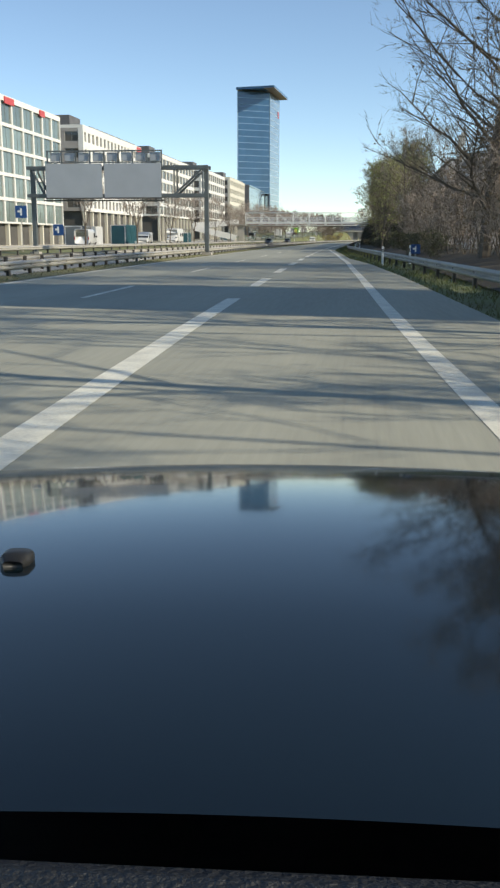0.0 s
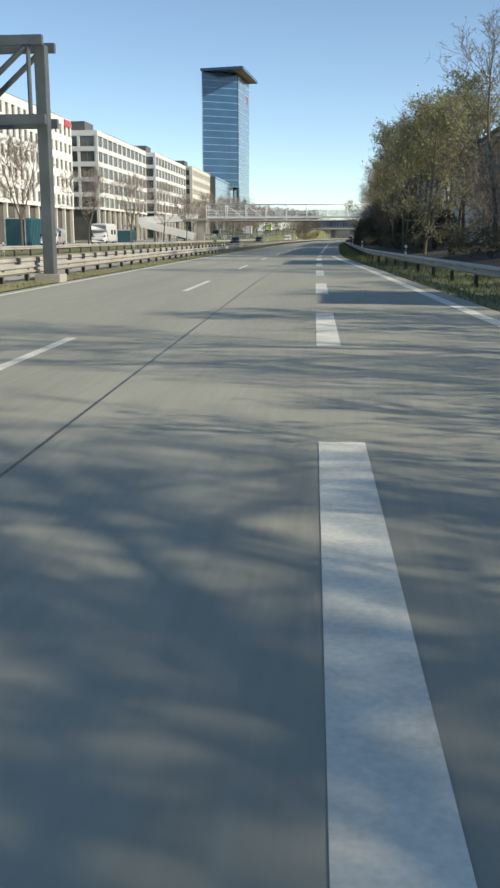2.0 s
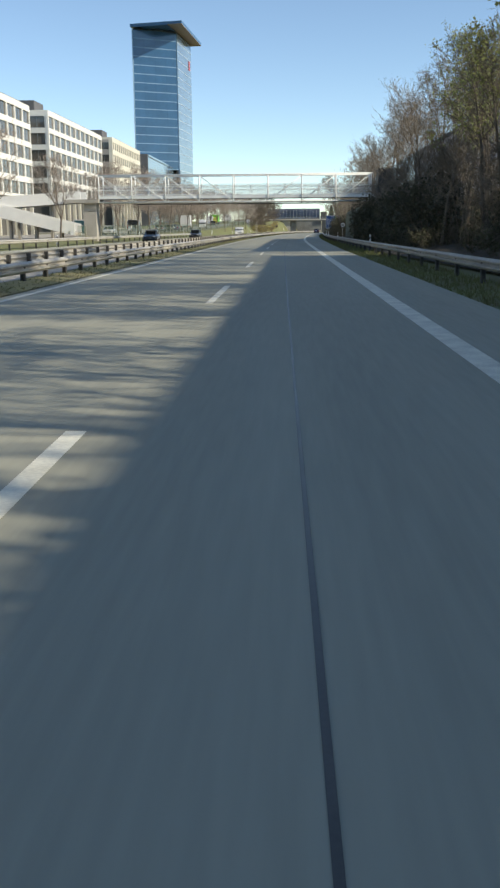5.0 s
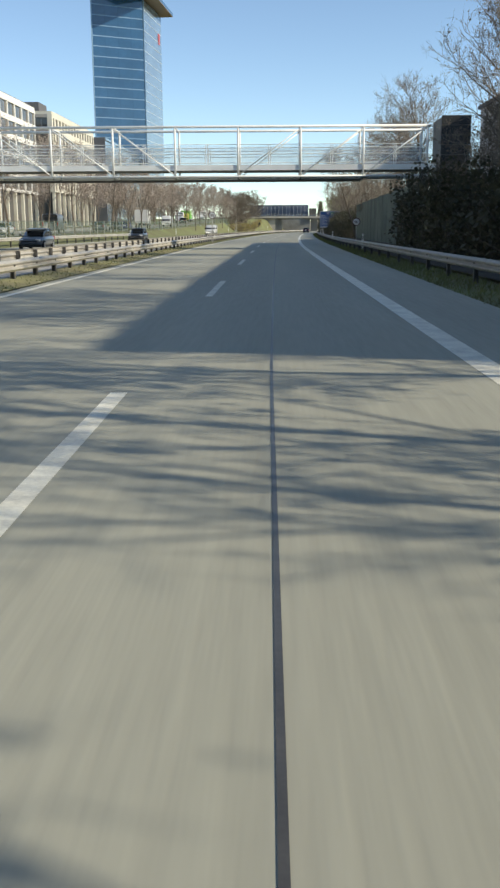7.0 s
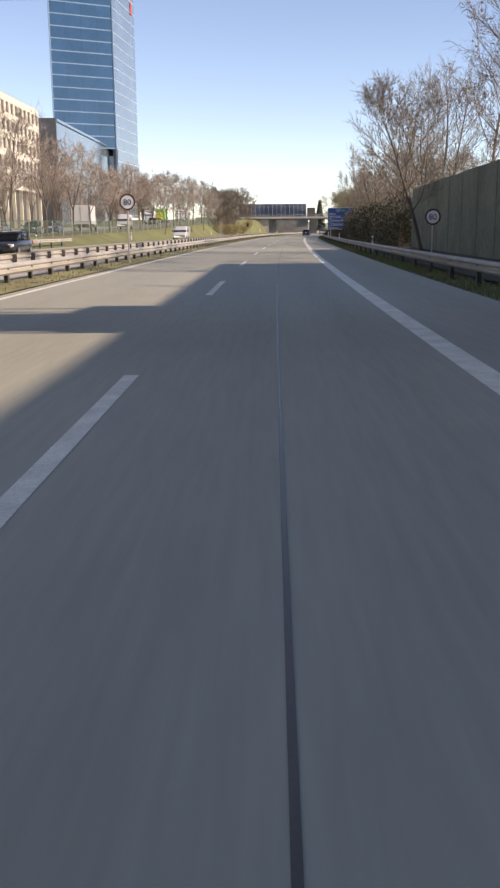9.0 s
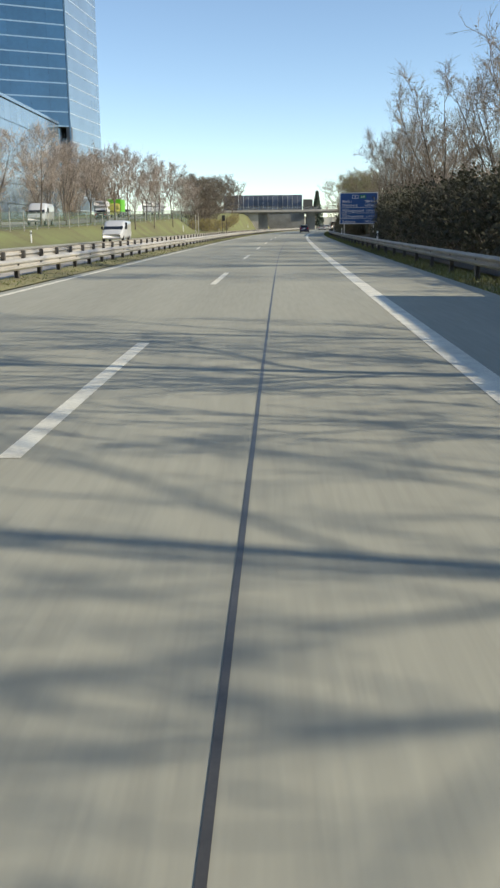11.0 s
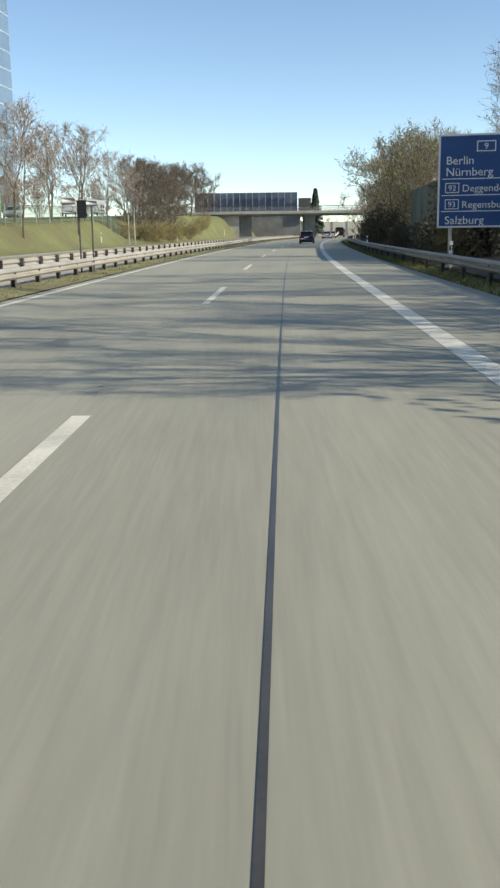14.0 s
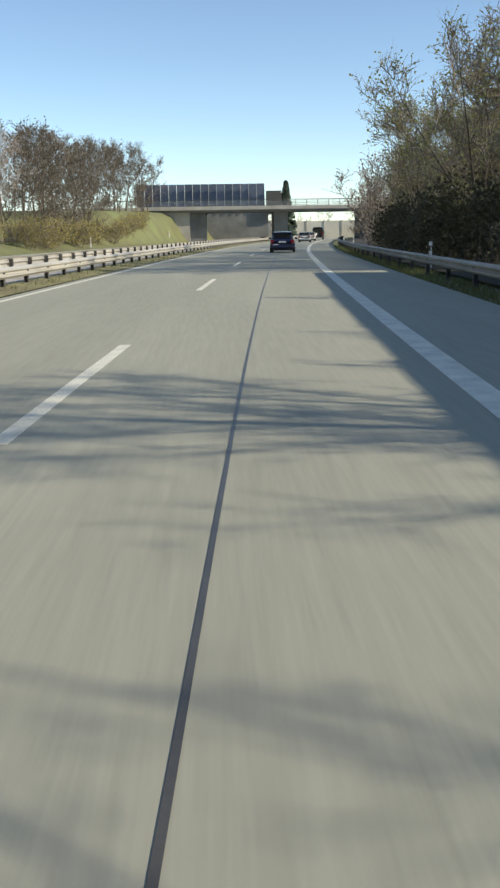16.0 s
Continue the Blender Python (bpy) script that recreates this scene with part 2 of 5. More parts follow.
def street(y):
    """Height of the side street on the left."""
    return float(np.interp(y, [-300, 40, 110, 170, 230, 300, 360, 420, 600], [0.1, 0.2, 0.7, 1.1, 1.9, 3.4, 4.6, 5.2, 5.2]))


def smooth01(t):
    t = max(0.0, min(1.0, t))
    return t * t * (3 - 2 * t)


def ground_z(x, y):
    off = x - line(y)
    z = -0.07
    if off < -22.8:
        rise = (street(y) + 0.07) * smooth01((-22.8 - off) / 4.4)
        # a hollow where the bank ends before the copse
        hollow = smooth01((y - 297) / 12) * smooth01((356 - y) / 12) * smooth01((off + 33) / 3.0)
        z += rise * (1 - 0.75 * hollow)
    if off > 5.0:
        z += 0.8 * smooth01((off - 5.0) / 8.0)
    if y > 350:
        up = smooth01((y - 350) / 45.0)
        if off < -22.8:
            z = max(z, 5.3 * up * smooth01((-22.8 - off) / 8.0) - 0.07)
        if off > 5.0:
            z = max(z, 5.3 * up * smooth01((off - 5.0) / 8.0) - 0.07)
    return z


def strip(name, offs, y0, y1, step, mats, z=0.0, label="", parent=None, kind="structure", lift=None):
    """A ribbon that follows the road between two or more offsets (numbers or functions of y)."""
    ys = list(np.arange(y0, y1, step)) + [y1]
    verts, faces = [], []
    m = len(offs)
    for y in ys:
        for o in offs:
            off = o(y) if callable(o) else o
            verts.append((line(y) + off, y, z if lift is None else lift(line(y) + off, y)))
    for i in range(len(ys) - 1):
        for j in range(m - 1):
            a = i * m + j
            faces.append((a, a + 1, a + m + 1, a + m))
    ob = new(name, rawmesh(name, verts, faces, mats))
    if parent is not None:
        ob.parent = parent
    return tagged(ob, label, kind=kind) if parent is None else tagged(ob, label)


# ---- ground and road ----
def build_ground():
    offs = [-2600, -900, -300, -120, -80, -60, -50, -42, -36, -32, -29, -27.5, -26, -25.2, -24.4, -23.6, -22.8, -16, -12, -8, -4, 0, 3, 5,
            6, 7, 8, 9, 10, 11.5, 13, 16, 22, 35, 70, 200, 700, 2600]
    ys = [-1600, -900, -500, -400, -320] + list(range(-280, 470, 6)) + [500, 560, 640, 760, 1000, 1500, 2400, 3600]
    verts, faces = [], []
    rng = random.Random(3)
    for y in ys:
        yc = max(-400, min(900, y))
        for o in offs:
            x = line(yc) + o
            z = ground_z(x, yc)
            if o < -22.8 or o > 5:
                z += rng.uniform(-0.05, 0.07)
            verts.append((x, y, z))
    m = len(offs)
    for i in range(len(ys) - 1):
        for j in range(m - 1):
            a = i * m + j
            faces.append((a, a + 1, a + m + 1, a + m))
    ob = new("ground", rawmesh("ground", verts, faces, GRASS, smooth=True))
    return tagged(ob, "grassy roadside ground with bare brownish patches", "ground", kind="structure")


build_ground()


def pave_right(y):
    return float(np.interp(y, [-400, -182, -145, -128, -113, -89, -65, -40, 17, 72, 120, 900], [5.5, 5.4, 4.95, 4.4, 3.3, 2.6, 1.7, 1.6, 1.8, 2.35, 2.4, 2.4]))


def opp_left(y):
    return -22.6


road = strip("road", [-8.2, -5.7, -3.58, -2.0, 0.0, lambda y: max(0.01, lane_edge(y) * 0.97), pave_right], -300, 900, 4, ASPHALT, 0.0,
             "pale grey worn asphalt motorway carriageway")
strip("road_2", [opp_left, -17, -13.5, -11.4], -300, 900, 4, ASPHALT_FAR, -0.01, "pale asphalt opposite carriageway beyond the median")
strip("side_street", [lambda y: float(np.interp(y, [240, 275], [-33.5, -41.5])), -28.5], -300, 385, 5, ASPHALT_OLD, label="grey asphalt side street with parked vehicles",
      lift=lambda x, y: ground_z(x, y) + 0.09)
strip("side_pavement", [-45, -39.5, -33.6], -300, 245, 5, CONCRETE, label="pale paved walkway in front of the offices",
      lift=lambda x, y: ground_z(x, y) + 0.12)


# earth and litter, with the shade on the verge put into the dark colour
SOIL = material("shaded_litter_soil", (0.062, 0.052, 0.036), 0.95, vary=0.5, scale=0.8, fine=9.0, bump=0.6)
strip("verge_soil", [lambda y: float(np.interp(y, [-150, -60, 0], [9.6, 5.6, 3.75])), 6.5, 8.5, 11, 14.5], -160, 395, 4, SOIL,
      label="earth and leaf litter, darkened for the shade under the roadside shrubs", lift=lambda x, y: ground_z(x, y) + 0.09)


def ribbon(bm, off, y0, y1, w, z=0.004, n=None):
    n = n or max(1, int((y1 - y0) / 3))
    rows = []
    for i in range(n + 1):
        y = y0 + (y1 - y0) * i / n
        o = off(y) if callable(off) else off
        c = line(y) + o
        rows.append((bm.verts.new((c - w / 2, y, z)), bm.verts.new((c + w / 2, y, z))))
    for a, b in zip(rows, rows[1:]):
        bm.faces.new((a[0], a[1], b[1], b[0]))


def marking(name, off, y0, y1, w, label, z=0.004, mat=None):
    bm = bmesh.new()
    ribbon(bm, off, y0, y1, w, z)
    return part(name, bm, mat or PAINT, road, label)


def lane_line(y):
    return float(np.interp(y, [-70, 62, 152, 206, 260], [-3.6, -3.46, -3.62, -3.70, -3.76]))


marking("edge_line", -7.85, -300, 700, 0.17, "white painted edge line")
marking("edge_line", 0.0, -47, 700, 0.30, "broad white painted edge line")
marking("edge_line", lane_edge, -300, -58.5, 0.26, "white painted edge line of the slip lane")
for k in range(-20, 40):
    far = 62.2 + 18 * k
    marking("lane_dash", lane_line, far - 6, far, 0.15, "white painted lane dash")
for k in range(-14, 8):
    far = -136.2 + 11.6 * k
    if -158 < far < -44:
        marking("block_dash", 0.0, far - 5.6, far, 0.32, "broad white painted block marking")
marking("edge_line", 0.0, -300, -159.5, 0.32, "broad white painted line")
marking("tar_joint", lambda y: float(np.interp(y, [-125, -101, -88, -60, 10, 80, 150, 400], [-2.05, -2.04, -1.87, -1.95, -2.2, -1.95, -2.15, -2.1])), -126, 420, 0.028, "dark tar joint between the lanes", 0.003, TAR)
for k in range(8):
    strip("edge_line", [-21.6, -21.45], -300 + 130 * k, -170 + 130 * k, 8, PAINT, -0.004, parent=road) if k < 7 else None
for k in range(-16, 30):
    far = 58 + 18 * k
    marking("lane_dash", -16.4, far - 6, far, 0.15, "white painted lane dash", -0.004)


strip("median_paving", [-11.35, -10.3, -9.8], -300, 700, 4, CONCRETE, 0.012, "pale concrete strip between the median guard rails")


BANK_Y = [-9.85, -9.4, -9.0, -8.6, -8.25]
BANK_Z = [0.02, 0.07, 0.06, 0.04, 0.015]
verts, faces = [], []
bank_rng = random.Random(17)
for i in range(311):
    yy = -200 + 2.0 * i
    for o, zz in zip(BANK_Y, BANK_Z):
        verts.append((line(yy) + o, yy, zz + (bank_rng.uniform(-0.015, 0.015) if zz > 0.03 else 0)))
for i in range(310):
    for j in range(4):
        a = i * 5 + j
        faces.append((a, a + 1, a + 6, a + 5))
tagged(new("median_bank", rawmesh("median_bank", verts, faces, DRY_GRASS, smooth=True)), "low bank of dry yellowish grass under the median rail", "ground", kind="structure")


# ---- guard rails ----
W_PROFILE = [(0.0, 0.0), (0.035, 0.03), (0.075, 0.06), (0.075, 0.10), (0.0, 0.13), (-0.012, 0.155), (0.0, 0.18), (0.075, 0.21), (0.075, 0.25), (0.035, 0.28), (0.0, 0.31)]


def guard_rail(off, y0, y1, face, z=0.44, spacing=2.5, label="", sink=0.1, steel=None):
    """A W-beam on steel posts; face: +1 when the beam looks to +x."""
    o = off if callable(off) else (lambda y: off)
    rail = thing("guard_rail", label=label, category="guard rail", group="motorway guard rails", kind="structure")
    ys = list(np.arange(y0, y1, 4.0)) + [y1]
    verts, faces = [], []
    m = len(W_PROFILE)
    for y in ys:
        for t, (dx, dz) in enumerate(W_PROFILE):
            verts.append((line(y) + o(y) + face * (dx + 0.06), y, z + dz))
        for t, (dx, dz) in enumerate(W_PROFILE[::-1]):
            verts.append((line(y) + o(y) + face * (dx + 0.052), y, z + dz))
    k = 2 * m
    for i in range(len(ys) - 1):
        for j in range(k):
            a, b = i * k + j, i * k + (j + 1) % k
            faces.append((a, b, b + k, a + k))
    part("beam", rawmesh("beam", verts, faces, steel or GALV, smooth=False), None, rail, "galvanised W-shaped steel beam")
    post = mesh_of(boxes((-0.06, -0.045, -0.075, 0.075, -sink, z + 0.27), (0.045, 0.06, -0.075, 0.075, -sink, z + 0.27),
                         (-0.045, 0.045, -0.005, 0.005, -sink, z + 0.27), (-0.06, 0.06, -0.085, 0.085, z + 0.05, z + 0.24)), GALV_DARK)
    n = int((y1 - y0) / spacing)
    for i in range(n):
        y = y0 + (i + 0.5) * spacing
        part("post", post, None, rail, m=pose(line(y) + o(y), y, 0, 0, 0, heading(y)))
    return rail


guard_rail(-9.2, -200, 420, 1, label="weathered galvanised steel guard rail along the median", spacing=2.5, z=0.27)
guard_rail(-11.0, -200, 420, -1, label="weathered galvanised guard rail facing the opposite carriageway", spacing=2.5, z=0.38)


def right_rail(y):
    return float(np.interp(y, [-400, -182, -140, -70, -30, 40, 900], [7.3, 7.1, 6.0, 3.3, 3.2, 3.2, 3.2]))


guard_rail(right_rail, -220, 420, -1, label="galvanised steel guard rail beside the hard shoulder", spacing=4.0, z=0.31, steel=GALV_SHADED)
guard_rail(lambda y: -23.3, -200, 150, 1, label="pale steel guard rail on the far side of the opposite carriageway", spacing=4.0)


# ---- office buildings on the left ----
def facade(parent, u0, u1, z0, storeys, sh, bays, pier, sill, glass, wall_mat, m, depth=0.45, frame_mat=None):
    """Wall with real openings in local u (x), thickness along y (outside is -y); each window is a part."""
    bw = (u1 - u0) / bays
    bm = bmesh.new()
    for b in range(bays + 1):
        c = u0 + b * bw
        box(bm, max(u0, c - pier / 2), min(u1, c + pier / 2), 0, depth, z0, z0 + storeys * sh)
    for s in range(storeys + 1):
        zc = z0 + s * sh
        box(bm, u0, u1, -0.03, depth + 0.01, max(z0, zc - sill / 2), min(z0 + storeys * sh, zc + sill / 2))
    part("wall", bm, wall_mat, parent, m=m)
    w, h = bw - pier, sh - sill
    fm = mesh_of(boxes((-w / 2, -w / 2 + 0.07, 0.2, 0.3, -h / 2, h / 2), (w / 2 - 0.07, w / 2, 0.2, 0.3, -h / 2, h / 2),
                       (-w / 2, w / 2, 0.2, 0.3, -h / 2, -h / 2 + 0.07), (-w / 2, w / 2, 0.2, 0.3, h / 2 - 0.07, h / 2),
                       (-0.03, 0.03, 0.2, 0.3, -h / 2, h / 2)), frame_mat or GREY_STEEL)
    pm = mesh_of(boxes((-w / 2, w / 2, 0.24, 0.27, -h / 2, h / 2)), glass)
    for s in range(storeys):
        for b in range(bays):
            c = m @ Matrix.Translation((u0 + (b + 0.5) * bw, 0, z0 + (s + 0.5) * sh))
            win = part("window", fm, None, parent, m=c)
            part("pane", pm, None, win)


EAST = lambda x, y: pose(x, y, 0, 0, 0, 90)
SOUTH = lambda x, y: pose(x, y, 0, 0, 0, 0)


def office(y0, y1, top, base, label, bays, wall_mat, south_bays=4, depth=15.0, x=-46.5, pier=1.0, sill=1.25, storeys=5, roof_block=True, glass=None, south_mat=None, south_pier=0.9):
    g = street((y0 + y1) / 2)
    b = thing("office_building", (0, 0, 0), label, "building", "office row")
    sh = (top - 0.6 - base) / storeys
    gl = glass or WINDOW_GLASS
    facade(b, y0, y1, base, storeys, sh, bays, pier, sill, gl, wall_mat, EAST(x, 0))
    # by default the south wall gets a colour with its shade painted in
    facade(b, x - depth, x - 0.46, base, storeys, sh, south_bays, south_pier, sill if south_pier < 0.9 else 1.3, gl, south_mat or SHADED_RENDER, SOUTH(0, y0 + 0.02))
    part("corner_pier", boxes((x - (0.46 if south_pier < 0.9 else 0.95), x + 0.035, y0 - 0.045, y0 + (0.46 if south_pier < 0.9 else 0.9), base, top - 0.6)), wall_mat, b)
    part("parapet", boxes((x - depth, x - 0.0, y0, y1, top - 0.6, top)), wall_mat, b)
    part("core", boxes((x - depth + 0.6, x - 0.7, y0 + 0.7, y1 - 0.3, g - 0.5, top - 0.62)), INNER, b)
    part("rear_wall", boxes((x - depth - 0.3, x - depth + 0.59, y0 + 0.4, y1, g - 0.5, top - 0.6), (x - depth, x - 0.5, y1 - 0.29, y1, g - 0.5, top - 0.6)), wall_mat, b)
    part("ground_floor_glazing", boxes((x - 1.6, x - 1.5, y0 + 1, y1 - 1, g + 0.1, base)), gl, b)
    col = mesh_of(boxes((-0.28, 0.28, -0.28, 0.28, g - 0.4, base)), STONE_CREAM)
    n = max(3, int((y1 - y0) / 5.0))
    for i in range(n + 1):
        part("column", col, None, b, m=pose(x - 0.4, y0 + 0.5 + (y1 - y0 - 1) * i / n, 0))
    part("plinth", boxes((x - depth, x + 0.2, y0 - 0.1, y1 + 0.1, g - 0.6, g + 0.15)), CONCRETE, b)
    if roof_block:
        part("plant_room", boxes((x - 7.5, x - 2.8, y0 + 0.8, y0 + 8, top, top + 1.9)), ROOF_DARK, b, "dark rooftop plant room")
        part("roof_rail", boxes((x - 2.3, x - 0.8, y0 + 8, y1 - 3, top, top + 0.5)), GREY_STEEL, b)
    return b


office(-47, -8.8, 22.4, 3.6, "glazed office block with a greenish glass grid front", 8, STONE_WHITE, pier=0.5, sill=0.5, storeys=5, glass=GREEN_GLASS, roof_block=False)
office(5.3, 54.4, 22.7, 6.6, "white office building with narrow upright windows", 17, STONE_WHITE, pier=1.35, sill=1.35)
office(74.6, 126.5, 23.2, 7.2, "white office building with wide windows in bands", 11, STONE_WHITE, pier=0.5, sill=0.95, south_mat=STONE_WHITE, south_pier=0.55)
office(140.0, 193.5, 24.1, 7.9, "white office building with wide windows round the corner", 11, STONE_WHITE, pier=0.5, sill=0.95, south_mat=STONE_WHITE, south_pier=0.55)
office(208.0, 255.0, 25.2, 9.0, "cream office building with close upright windows", 15, STONE_CREAM, pier=1.2, sill=1.25, south_mat=SHADED_RENDER)
part("sign_panel", boxes((-46.46, -46.3, 49.5, 53.5, 21.3, 22.5)), LOGO_RED, bpy.data.objects["office_building.001"], "red roof sign panel")
for a, b in ((-36, -32), (-20, -17.5)):
    part("sign_panel", boxes((-46.46, -46.3, a, b, 21.2, 22.2)), LOGO_RED, bpy.data.objects["office_building"], "red roof sign panel")


# ---- glass tower and its low wing ----
def prism(bm, pts, z0, z1, mi=0):
    lo = [bm.verts.new((x, y, z0)) for x, y in pts]
    hi = [bm.verts.new((x, y, z1)) for x, y in pts]
    n = len(pts)
    for i in range(n):
        bm.faces.new((lo[i], lo[(i + 1) % n], hi[(i + 1) % n], hi[i])).material_index = mi
    bm.faces.new(lo[::-1]).material_index = mi
    bm.faces.new(hi).material_index = mi
    return bm


def tower():
    t = thing("office_tower", (0, 0, 0), "tall blue glass office tower with an overhanging roof slab", "tower")
    a, b, c, d = (-59.6, 331.0), (-44.0, 340.0), (-41.4, 368.0), (-58.5, 372.0)
    mid = (sum(p[0] for p in (a, b, c, d)) / 4, sum(p[1] for p in (a, b, c, d)) / 4)
    inner = [(p[0] + (mid[0] - p[0]) * 0.035, p[1] + (mid[1] - p[1]) * 0.035) for p in (a, b, c, d)]
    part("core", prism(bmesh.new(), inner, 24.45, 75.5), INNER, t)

    def skin(p, q, z0, z1, storeys, bays, glass, sill):
        u = Vector((q[0] - p[0], q[1] - p[1], 0))
        length = u.length
        m = pose(p[0], p[1], 0, 0, 0, math.degrees(math.atan2(u.y, u.x)))
        sh, bw = (z1 - z0) / storeys, length / bays
        pane = mesh_of(boxes((0.012, bw - 0.012, 0.0, 0.12, sill, sh)), glass)
        for s in range(storeys):
            for k in range(bays):
                part("pane", pane, None, t, m=m @ Matrix.Translation((k * bw, 0, z0 + s * sh)))
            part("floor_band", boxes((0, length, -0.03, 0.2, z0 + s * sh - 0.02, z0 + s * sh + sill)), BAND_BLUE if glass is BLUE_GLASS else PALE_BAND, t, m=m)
        part("corner_mullion", boxes((-0.2, 0.12, -0.2, 0.12, z0, z1)), BAND_BLUE, t, m=m)
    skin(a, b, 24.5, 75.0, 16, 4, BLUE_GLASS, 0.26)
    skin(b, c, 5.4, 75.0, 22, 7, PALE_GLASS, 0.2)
    part("stilt", boxes((-0.6, 0.6, -0.6, 0.6, 2, 24.5)), ROOF_DARK, t, m=pose(-44.3, 340.6, 0))
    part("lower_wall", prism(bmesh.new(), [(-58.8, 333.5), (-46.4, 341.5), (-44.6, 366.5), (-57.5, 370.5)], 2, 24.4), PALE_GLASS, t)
    part("roof_slab", prism(bmesh.new(), [(-45.8, 326.9), (-40.4, 325.6), (-37.3, 370.5), (-59, 374), b], 75.55, 75.7), BROWN_SOFFIT, t, "thin overhanging roof slab with a brown underside")
    part("roof_soffit", prism(bmesh.new(), [(-60.3, 330.3), (-45.9, 326.9), b], 75.53, 75.7), BLUE_GLASS, t, "blue glass panels under the roof edge")
    part("roof_cap", prism(bmesh.new(), [(-60.3, 330.3), (-40.4, 325.6), (-37.3, 370.5), (-59, 374)], 75.71, 76.7), BLUE_GLASS, t)
    part("top_wall", prism(bmesh.new(), inner, 75.05, 75.54), GREY_STEEL, t)
    part("sign_panel", boxes((-1.0, 1.0, -0.12, 0.0, 65.0, 68.5)), LOGO_RED, t, "red logo panel", m=pose(-41.75, 363.5, 0, 0, 0, 85))
    return t


tower()


def wing():
    w = thing("low_wing", (0, 0, 0), "low pale glass wing at the foot of the tower", "building")
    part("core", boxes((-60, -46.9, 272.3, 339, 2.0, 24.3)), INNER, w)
    part("end_wall", boxes((-60, -46.5, 271.6, 272.2, 2.0, 25.6)), ROOF_DARK, w, "dark end wall")
    part("roof_edge", boxes((-60, -46.3, 272.21, 339.5, 24.9, 25.5)), PALE_GLASS, w)
    pane = mesh_of(boxes((-46.8, -46.6, 0.04, 4.4, 0.06, 3.7)), PALE_GLASS)
    for k in range(15):
        for s in range(6):
            part("pane", pane, None, w, m=Matrix.Translation((0, 272.4 + 4.45 * k, 2.3 + 3.76 * s)))
    return w


wing()


# ---- sign gantry over the opposite carriageway ----
def gantry():
    g = thing("sign_gantry", (0, 0, 0), "dark grey-green steel sign gantry seen from behind", "gantry")
    y = -100.6
    for x in (-5.2, -20.1):
        part("column", boxes((x - 0.17, x + 0.17, y - 0.2, y + 0.2, -0.1, 7.1), bevel=0.02), GANTRY_STEEL, g)
        part("base_plate", boxes((x - 0.4, x + 0.4, y - 0.4, y + 0.4, -0.12, 0.25)), CONCRETE, g)
    for z in (7.0, 4.75):
        part("chord", boxes((-20.4, -4.95, y - 0.75, y - 0.55, z, z + 0.28), (-20.4, -4.95, y + 0.55, y + 0.75, z, z + 0.28)), GANTRY_STEEL, g)
    for x in (-18.9, -16.5, -14.0, -11.5, -9.2, -7.8, -5.4):
        bm = bmesh.new()
        tube(bm, (x, y - 0.65, 4.8), (x, y - 0.65, 7.1), 0.07)
        tube(bm, (x, y + 0.65, 4.8), (x, y + 0.65, 7.1), 0.07)
        tube(bm, (x, y - 0.65, 7.1), (x, y + 0.65, 7.1), 0.06)
        part("strut", bm, GANTRY_STEEL, g)
    for x0, x1 in ((-7.8, -5.5), (-18.9, -19.9)):
        bm = bmesh.new()
        tube(bm, (x0, y - 0.65, 4.95), (x1, y - 0.65, 6.95), 0.09)
        tube(bm, (x0, y + 0.65, 4.95), (x1, y + 0.65, 6.95), 0.09)
        part("diagonal", bm, GANTRY_STEEL, g)
    for x0, x1 in ((-18.65, -13.85), (-13.65, -8.85)):
        panel = part("sign_panel", boxes((x0, x1, y - 0.95, y - 0.87, 4.72, 7.45)), PANEL_GREY, g, "plain grey back of a sign panel")
        part("panel_frame", boxes((x0 - 0.03, x1 + 0.03, y - 0.98, y - 0.84, 4.6, 4.71)), GALV_DARK, panel)
    part("walkway", boxes((-18.9, -8.7, y - 0.85, y + 0.2, 4.45, 4.55)), GALV_DARK, g)
    for k in range(9):
        x = -18.5 + k * 1.21
        part("bracket", boxes((x - 0.06, x + 0.06, y - 0.86, y - 0.76, 7.1, 8.5)), GANTRY_STEEL, g)
    part("upper_rail", boxes((-18.6, -8.75, y - 0.85, y - 0.75, 8.4, 8.52), (-18.6, -8.75, y - 0.85, y - 0.75, 7.5, 7.6)), GANTRY_STEEL, g)
    for k in range(8):
        x = -18.4 + k * 1.21
        part("lamp_box", boxes((x + 0.12, x + 0.98, y - 0.74, y - 0.45, 7.65, 8.35), bevel=0.03), PANEL_GREY, g)
    return g


gantry()


